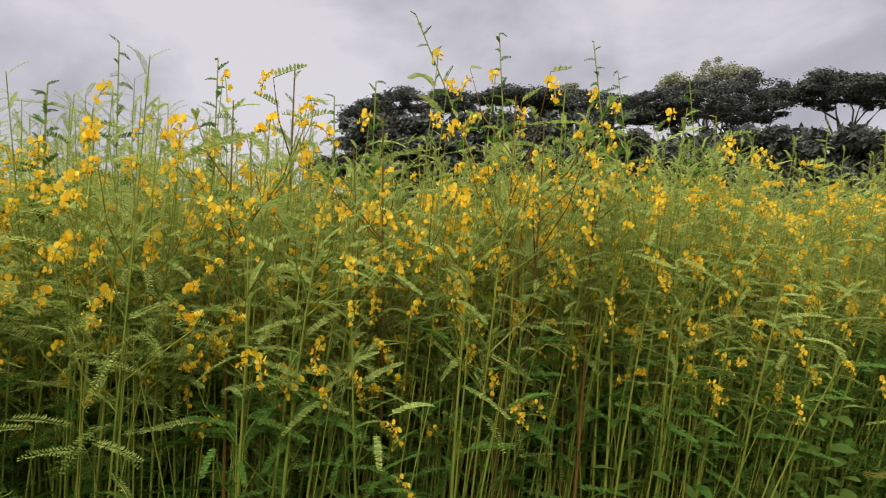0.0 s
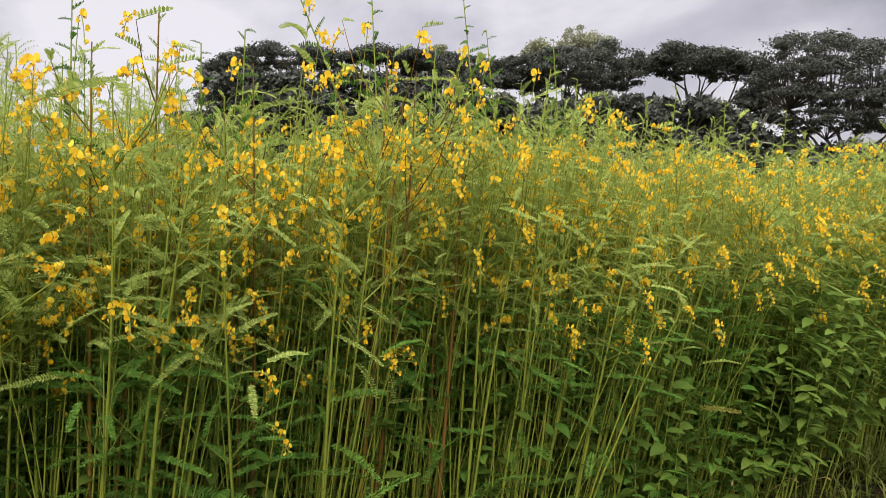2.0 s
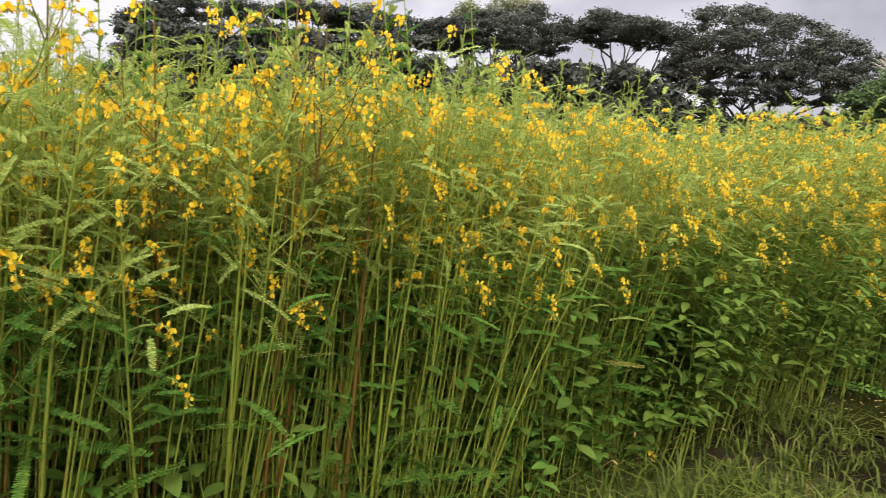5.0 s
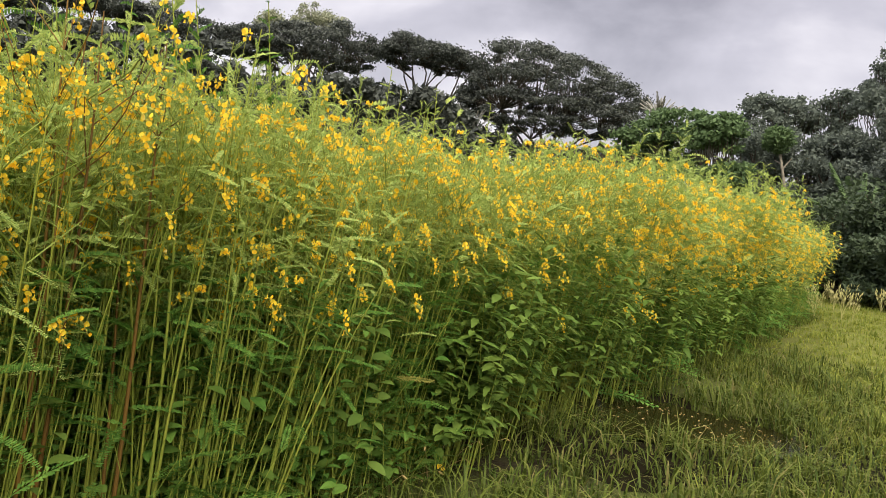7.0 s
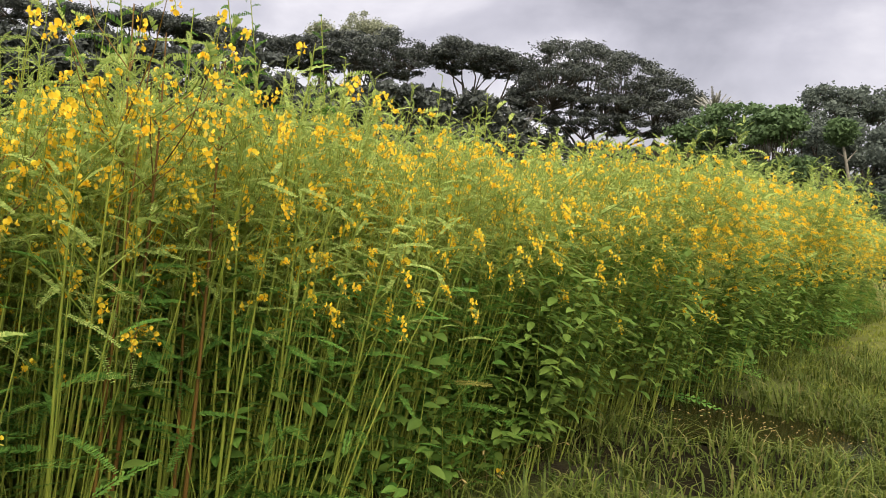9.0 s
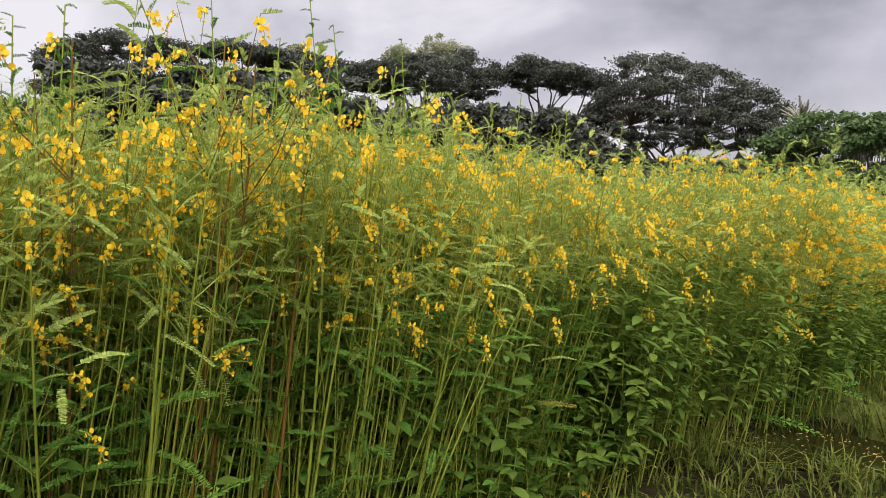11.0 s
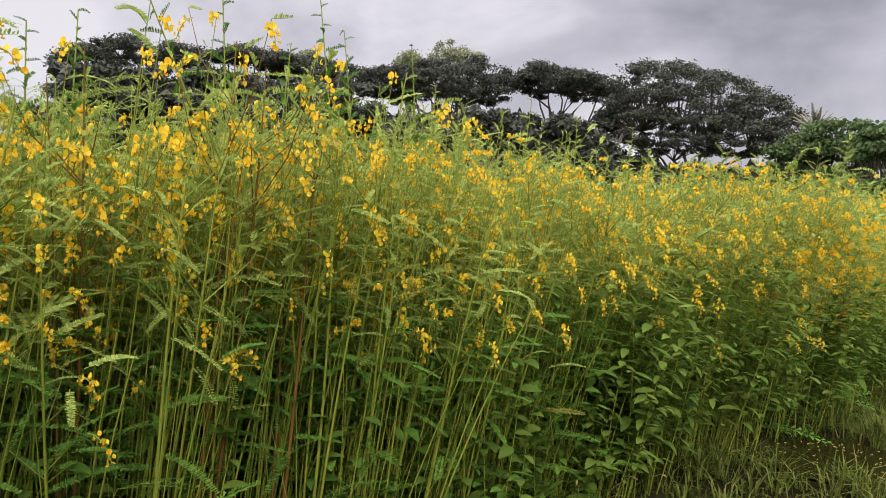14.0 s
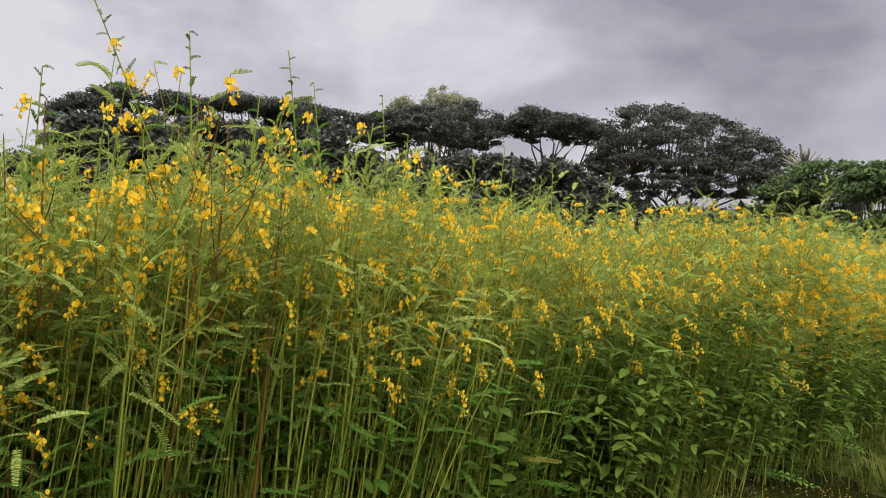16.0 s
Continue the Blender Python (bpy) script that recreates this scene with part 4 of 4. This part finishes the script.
def canopy_tree(name, dist, spans, material, label, base, pads, pad=(0.55, 1.25), sprays=150, spray=0.105, depth=0.8, thick=0.4, gaps=0.25, fork=0.45, bark=None, flat=0.42):
    """A spreading tree seen from afar. spans: bearing, then the crown's top and underside as angles above the eye; the crown is
    made of many small flattened leaf pads on forking limbs."""
    b0 = radians(base)
    x0, y0 = dist * math.sin(b0), dist * math.cos(b0)
    az = np.array([q[0] for q in spans])
    us = dist * np.tan(np.radians(az - base))
    tops, lows = (1.46 + dist * np.tan(np.radians([q[i] for q in spans])) for i in (1, 2))
    root = new(name)
    root.matrix_basis = Matrix.Translation((x0, y0, 0)) @ Matrix.Rotation(-b0, 4, "Z")
    half, mid = (us[-1] - us[0]) / 2, (us[-1] + us[0]) / 2
    ph = U(0, 6.28)
    cen, rad = [], []
    while len(cen) < pads:
        u = U(us[0], us[-1])
        e = (u - mid) / half
        vm = depth * half * math.sqrt(max(0.05, 1 - e * e))
        v = U(-1, 1) * vm
        tp, lw = np.interp(u, us, tops), np.interp(u, us, lows)
        tp -= 0.3 * (tp - lw) * (v / (depth * half)) ** 2
        k = min(1.0, max(0.0, (int(U(0, 4)) + U(-0.3, 0.3)) / 3.0))
        r = U(*pad) * (1.0 - 0.25 * k)
        if k > 0.3 and math.sin(1.9 * u + ph) * math.sin(2.6 * k * 3 + 1.3 * u + 0.6 * v) > 1 - 2 * gaps:
            continue
        cen.append((u, v, tp - r * flat - k * max(tp - lw - 2 * r * flat, 0)))
        rad.append(r)
    cen, rad = np.array(cen), np.array(rad)
    fz = max(0.5, fork * float(np.min(lows)))
    k = np.linspace(0, 1, 6)
    lean_u = U(-0.5, 0.5)
    wood = [tube(np.stack([lean_u * k ** 2, 0 * k, -0.2 + (fz + 0.2) * k], 1), thick * (1.25 - 0.5 * k), 8)]
    nodes = []
    for i in range(9):
        u = us[0] + (us[-1] - us[0]) * (i + 0.5) / 9
        e = np.array([u * 0.8, U(-0.45, 0.45) * depth * half, np.interp(u, us, lows) + 0.12 * (np.interp(u, us, tops) - np.interp(u, us, lows))])
        s0 = np.array([lean_u * (0.3 + 0.7 * i % 3 / 3), 0, fz * U(0.8, 1.25)])
        m1 = s0 + (e - s0) * [U(0.3, 0.6), U(0.3, 0.6), U(0.5, 0.75)] + [U(-0.7, 0.7), U(-0.5, 0.5), 0.2]
        nodes += [m1, e]
        wood.append(tube([s0, (s0 + m1) / 2 + [U(-0.5, 0.5), 0, 0.15], m1, (m1 + e) / 2 + [U(-0.4, 0.4), 0, U(-0.3, 0.3)], e], [thick * 0.5, thick * 0.36, thick * 0.27, thick * 0.2, thick * 0.12], 6))
    nodes = np.array(nodes)
    for c, r in zip(cen, rad):
        near = nodes[np.argmin(np.linalg.norm((nodes - c) * [1, 1, 0.8], axis=1))]
        wood.append(tube([near, (near + c) / 2 + [U(-0.2, 0.2), U(-0.2, 0.2), -0.1], c], [thick * 0.13, thick * 0.08, 0.012], 4))
    part("trunk", to_mesh("trunk", join(wood), [bark or M_BARK], True), root)
    n = pads * sprays
    i = np.repeat(np.arange(pads), sprays)
    d = rng.normal(size=(n, 3))
    d /= np.linalg.norm(d, axis=1, keepdims=True)
    d *= rng.uniform(0.2, 1.0, (n, 1)) ** 0.6 * rng.choice([1.0, 1.0, 1.0, 1.45], (n, 1))
    c = cen[i] + d * rad[i][:, None] * [1, 1, flat]
    nrm = d * [0.6, 0.6, 1.0] + rng.normal(size=(n, 3)) * 0.55
    nrm /= np.linalg.norm(nrm, axis=1, keepdims=True)
    a = np.cross(nrm, rng.normal(size=(n, 3)))
    a /= np.linalg.norm(a, axis=1, keepdims=True)
    b = np.cross(nrm, a)
    sz = rng.uniform(0.6, 1.3, (n, 1)) * spray
    v = np.stack([c - a * sz, c - b * sz * 0.7, c + a * sz * 1.1 + b * sz * 0.2, c + b * sz * 0.8], 1).reshape(-1, 3)
    j = np.arange(n) * 4
    part("crown", to_mesh("crown", shape(v, np.concatenate([np.stack([j, j + 1, j + 2], 1), np.stack([j, j + 2, j + 3], 1)])), [material]), root)
    return tagged(root, label, "tree")


RAIN = "tall dark spreading tree with flat umbrella crown"
D = 78.0
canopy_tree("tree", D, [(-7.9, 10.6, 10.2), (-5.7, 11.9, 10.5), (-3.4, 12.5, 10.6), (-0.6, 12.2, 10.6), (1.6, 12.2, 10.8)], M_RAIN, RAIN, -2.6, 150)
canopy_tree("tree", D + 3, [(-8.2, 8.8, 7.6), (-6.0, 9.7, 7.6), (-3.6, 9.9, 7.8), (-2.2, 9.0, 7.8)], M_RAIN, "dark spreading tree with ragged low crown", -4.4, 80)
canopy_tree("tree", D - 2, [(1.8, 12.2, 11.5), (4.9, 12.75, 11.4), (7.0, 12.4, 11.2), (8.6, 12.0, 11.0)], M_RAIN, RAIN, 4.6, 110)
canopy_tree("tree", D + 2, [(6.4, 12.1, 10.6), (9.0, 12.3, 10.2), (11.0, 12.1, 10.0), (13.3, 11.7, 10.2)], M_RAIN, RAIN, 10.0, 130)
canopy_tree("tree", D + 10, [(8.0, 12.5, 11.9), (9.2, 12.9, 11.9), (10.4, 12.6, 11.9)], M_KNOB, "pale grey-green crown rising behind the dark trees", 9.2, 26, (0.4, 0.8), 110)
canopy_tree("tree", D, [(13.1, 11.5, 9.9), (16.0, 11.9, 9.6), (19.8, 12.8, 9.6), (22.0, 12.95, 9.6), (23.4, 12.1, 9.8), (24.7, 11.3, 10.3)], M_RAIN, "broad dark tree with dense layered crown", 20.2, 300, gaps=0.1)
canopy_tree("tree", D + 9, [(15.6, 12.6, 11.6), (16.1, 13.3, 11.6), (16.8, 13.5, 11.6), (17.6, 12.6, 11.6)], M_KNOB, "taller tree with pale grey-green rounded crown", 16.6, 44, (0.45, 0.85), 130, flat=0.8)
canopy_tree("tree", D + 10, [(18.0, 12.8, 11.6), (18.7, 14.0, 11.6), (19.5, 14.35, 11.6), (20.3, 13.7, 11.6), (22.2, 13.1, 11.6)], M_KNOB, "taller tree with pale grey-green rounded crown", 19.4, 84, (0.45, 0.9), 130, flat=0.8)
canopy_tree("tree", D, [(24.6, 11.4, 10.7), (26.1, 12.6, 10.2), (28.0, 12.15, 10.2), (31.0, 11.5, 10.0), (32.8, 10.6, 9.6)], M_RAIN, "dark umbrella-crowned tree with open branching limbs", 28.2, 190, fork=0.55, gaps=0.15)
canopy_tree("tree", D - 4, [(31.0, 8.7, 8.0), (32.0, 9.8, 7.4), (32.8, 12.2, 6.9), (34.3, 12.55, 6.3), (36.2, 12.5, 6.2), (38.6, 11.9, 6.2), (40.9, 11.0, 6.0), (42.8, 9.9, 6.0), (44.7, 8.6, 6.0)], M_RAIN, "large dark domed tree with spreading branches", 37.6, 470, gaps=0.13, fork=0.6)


def shrub(az, dist, half, height, material, label, count=900, spray=0.16, name="shrub", trunk=0.07):
    """A bushy tree: several stems and an uneven crown of leaf clumps down to near the ground."""
    x0, y0 = polar(az, dist)
    root = new(name)
    root.location = (x0, y0, 0)
    lob = [(U(-0.85, 0.85) * half, U(-0.6, 0.6) * half, height * U(0.15, 0.9), half * U(0.16, 0.34)) for _ in range(30)]
    lob.append((0, 0, height * 0.9, half * 0.28))
    wood = [tube([(0, 0, -0.1), (px * 0.3, py * 0.3, pz * 0.5), (px, py, pz)], [trunk, trunk * 0.7, 0.01], 5) for px, py, pz, pr in lob]
    part("stem", to_mesh("stem", join(wood), [M_BARK], True), root)

    def place():
        px, py, pz, pr = lob[int(rng.integers(0, len(lob)))]
        d = rng.normal(size=3)
        d *= pr * U(0.45, 1.0) / (np.linalg.norm(d) + 1e-6)
        return px + d[0], py + d[1], max(pz + d[2] * 0.75, 0.08)

    part("crown", to_mesh("crown", leaf_cloud(count, place, spray, 0.8), [material]), root)
    return tagged(root, label, name)


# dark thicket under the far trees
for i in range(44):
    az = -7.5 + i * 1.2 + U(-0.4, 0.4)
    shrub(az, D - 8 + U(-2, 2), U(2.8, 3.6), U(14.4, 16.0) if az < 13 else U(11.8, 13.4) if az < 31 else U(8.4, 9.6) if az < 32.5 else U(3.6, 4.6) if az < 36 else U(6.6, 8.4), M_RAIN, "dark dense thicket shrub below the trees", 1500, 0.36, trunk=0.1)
# sunlit green shrubs at the field's far side
GREEN = "fresh green tree with tiers of broad leaves beyond the crop"
canopy_tree("tree", 26, [(42.9, 6.4, 2.5), (44.5, 7.5, 2.0), (46.0, 8.2, 2.0)], M_HEDGE, GREEN, 44.5, 70, (0.22, 0.5), 85, 0.062, thick=0.1, flat=0.38)
canopy_tree("tree", 25, [(45.2, 7.6, 2.0), (46.8, 8.95, 2.0), (48.2, 8.9, 2.0), (49.3, 7.8, 2.0)], M_HEDGE, GREEN, 47.2, 100, (0.22, 0.55), 85, 0.062, thick=0.1, flat=0.38)
canopy_tree("tree", 23, [(48.4, 7.2, 1.5), (50.0, 8.2, 1.5), (50.8, 7.9, 1.5), (51.8, 5.6, 1.5)], M_HEDGE, GREEN, 50.1, 90, (0.2, 0.5), 85, 0.062, thick=0.1, flat=0.38)
# dark hedge trees behind the verge
for az, d, half, hh in ((52.2, 29, 2.1, 5.3), (54.3, 28, 2.1, 5.0), (56.4, 28, 2.1, 4.8), (58.5, 27, 2.1, 4.8), (60.6, 26, 2.2, 5.2), (63.2, 25, 2.3, 6.2), (66, 24, 2.6, 7.0), (70, 23, 2.6, 7.2), (75, 22, 2.6, 7.0)):
    shrub(az, d, half, hh, M_DARK, "tall dark green hedge tree", 4300, 0.085, "hedge_tree", 0.12)
HEDGE = "dark lacy-crowned tree rising out of the hedge"
canopy_tree("hedge_tree", 30, [(51.0, 8.2, 6.0), (51.8, 9.5, 5.0), (53.2, 9.7, 5.0), (54.4, 8.8, 5.5)], M_DARK, HEDGE, 52.8, 80, (0.2, 0.42), 90, 0.06, thick=0.12, flat=0.65)
canopy_tree("hedge_tree", 31, [(54.0, 8.6, 5.5), (55.2, 9.6, 5.0), (56.4, 9.0, 5.0), (57.2, 9.9, 5.0), (58.4, 9.3, 5.5)], M_DARK, HEDGE, 56.2, 90, (0.2, 0.42), 90, 0.06, thick=0.12, gaps=0.4, flat=0.65)
canopy_tree("hedge_tree", 29, [(58.0, 8.2, 5.0), (59.0, 10.6, 5.0), (60.2, 12.8, 5.5), (62.0, 13.2, 5.5), (64.0, 12.0, 6.0)], M_DARK, HEDGE, 60.8, 120, (0.22, 0.5), 90, 0.06, thick=0.14, gaps=0.35, flat=0.65)
for az, d, half, hh in ((57.0, 19.5, 1.2, 1.5), (59.2, 18.8, 1.2, 1.4), (61.4, 18.2, 1.2, 1.5), (63.6, 17.8, 1.2, 1.5), (65.8, 17.4, 1.2, 1.5), (54.0, 23, 1.5, 2.6), (56.0, 22.5, 1.4, 2.3), (58.2, 22, 1.6, 2.6), (60.5, 19.5, 1.4, 2.3), (63, 19, 1.8, 2.6), (66, 20.5, 1.7, 2.6), (70, 20, 1.8, 2.6)):
    shrub(az, d, half, hh, M_BUSH, "dark low bush at the edge of the grass", 2400, 0.075, "bush")


def slim_tree(az, dist, height, slant, knob, material, bark, label):
    """A thin leaning trunk with a small rounded head of leaves."""
    x0, y0 = polar(az, dist)
    root = new("slim_tree")
    root.location = (x0, y0, 0)
    k = np.linspace(0, 1, 7)
    sx, sy = -math.cos(radians(az)) * slant, math.sin(radians(az)) * slant
    v = np.stack([sx * k ** 1.5 + 0.05 * np.sin(5 * k), sy * k ** 1.5, -0.1 + height * k], 1)
    wood = [tube(v, 0.075 * (1 - 0.5 * k), 6)]
    for i in range(5):
        a, b = U(0, 6.28), v[-2] + (v[-1] - v[-2]) * U(-0.6, 0.8)
        wood.append(tube([b, b + [math.cos(a) * knob * 0.6, math.sin(a) * knob * 0.6, knob * U(0.2, 0.8)]], [0.03, 0.008], 4))
    part("trunk", to_mesh("trunk", join(wood), [bark], True), root)

    def place():
        d = rng.normal(size=3)
        d *= knob * U(0.3, 1.0) / (np.linalg.norm(d) + 1e-6)
        return v[-1] + d * [1, 1, 0.9]

    part("crown", to_mesh("crown", leaf_cloud(700, place, 0.075, 0.8), [material]), root)
    return tagged(root, label, "tree")


slim_tree(55.2, 24.5, 4.2, 0.6, 0.45, M_HEDGE, M_PALE, "slim tree with pale leaning trunk and small round crown")
slim_tree(57.3, 24.0, 3.2, -0.4, 0.5, M_DARK, M_PALE, "slim pale-trunked tree before the dark hedge")


def palm(az, dist, height, frond, count, material, label, rise=(-0.1, 1.35)):
    x0, y0 = polar(az, dist)
    root = new("palm_tree")
    root.location = (x0, y0, 0)
    k = np.linspace(0, 1, 6)
    part("trunk", to_mesh("trunk", tube(np.stack([0.4 * k ** 2, 0 * k, -0.2 + (height + 0.2) * k], 1), 0.18 - 0.05 * k, 8), [M_BARK], True), root)
    for i in range(count):
        a, el = i * 2.4 + U(-0.2, 0.2), U(*rise)
        way = Vector((math.cos(a) * math.cos(el), math.sin(a) * math.cos(el), math.sin(el)))
        part("frond", to_mesh("frond", pinnate_leaf(30, frond * U(0.75, 1.1), U(0.2, 0.8), -0.9, 14.0, 5), [material]), root, frame_to((0.4, 0, height), way, U(-0.5, 0.5), 1))
    return tagged(root, label, "palm")


palm(45.3, 62, 9.6, 2.0, 34, M_PALM, "faded grey-green palm with ragged upright fronds", (0.5, 1.5))
palm(44.0, 60, 8.4, 1.3, 30, M_RAIN, "dark round-headed palm beside the grey one", (-0.9, 1.3))
palm(31.6, 70, 8.2, 3.0, 15, M_PALM, "small palm standing before the far trees")
palm(58.6, 20.5, 1.3, 1.9, 10, M_HEDGE, "young palm with arching fronds by the hedge")


# ---- shed among the far trees ----
def shed(az, dist, w, d, h):
    x0, y0 = polar(az, dist)
    root = new("shed")
    root.matrix_basis = pose(x0, y0, 0, 0, 0, -az + 15)
    bm = bmesh.new()
    bmesh.ops.create_cube(bm, size=1, matrix=Matrix.Translation((0, 0, h / 2 - 0.1)) @ Matrix.Diagonal((w, d, h + 0.2, 1)))
    me = bpy.data.meshes.new("wall")
    bm.to_mesh(me)
    bm.free()
    me.materials.append(M_WALLB)
    part("wall", me, root)
    for s in (-1, 1):
        bm = bmesh.new()
        bmesh.ops.create_cube(bm, size=1, matrix=pose(0, s * d * 0.29, h + 0.42, -s * 22, 0, 0) @ Matrix.Diagonal((w + 0.7, d * 0.64, 0.06, 1)))
        me = bpy.data.meshes.new("roof_sheet")
        bm.to_mesh(me)
        bm.free()
        me.materials.append(M_ROOF)
        part("roof_sheet", me, root, label="grey corrugated metal roof sheet")
    return tagged(root, "small timber shed with grey metal roof", "shed")


shed(42.9, 46, 1.5, 2.4, 5.3)


# ---- low round-leaved weeds among the front stalks ----
ROUND = [broad_leaf(U(0.075, 0.115), U(0.026, 0.036), U(0.2, 0.8)) for _ in range(5)]


def round_weed(height, count):
    k = np.linspace(0, 1, 6)
    bend, way = U(-0.1, 0.1), U(0, 6.28)
    main = np.stack([bend * math.cos(way) * k ** 2, bend * math.sin(way) * k ** 2, height * k], 1)
    root = new("low_weed")
    part("stem", to_mesh("stem", tube(main, 0.0035 * (1 - 0.7 * k), 5), [M_STEM], True), root)
    az, leaves = U(0, 6), []
    for q in np.linspace(0.35, 1.0, count):
        az += 2.4 + U(-0.4, 0.4)
        p = [np.interp(q, k, main[:, i]) for i in range(3)]
        leaves.append(moved(ROUND[int(rng.integers(0, 5))], frame_to(p, (math.cos(az), math.sin(az), U(-0.1, 0.5)), U(-0.4, 0.4), U(0.7, 1.2))))
    part("foliage", to_mesh("foliage", join(leaves), [M_BROAD], True), root)
    return tagged(root, "low weed with soft rounded green leaves among the stalks", "weed", "low weeds under the crop")


for _ in range(40):
    x = U(-0.9, 1.75)
    round_weed(U(0.4, 1.0), int(rng.integers(10, 16))).matrix_basis = stand(x, edge_y(x) - 0.16 + 0.22 * U(0, 1), (U(-0.15, 0.2), U(-0.1, 0.1)))
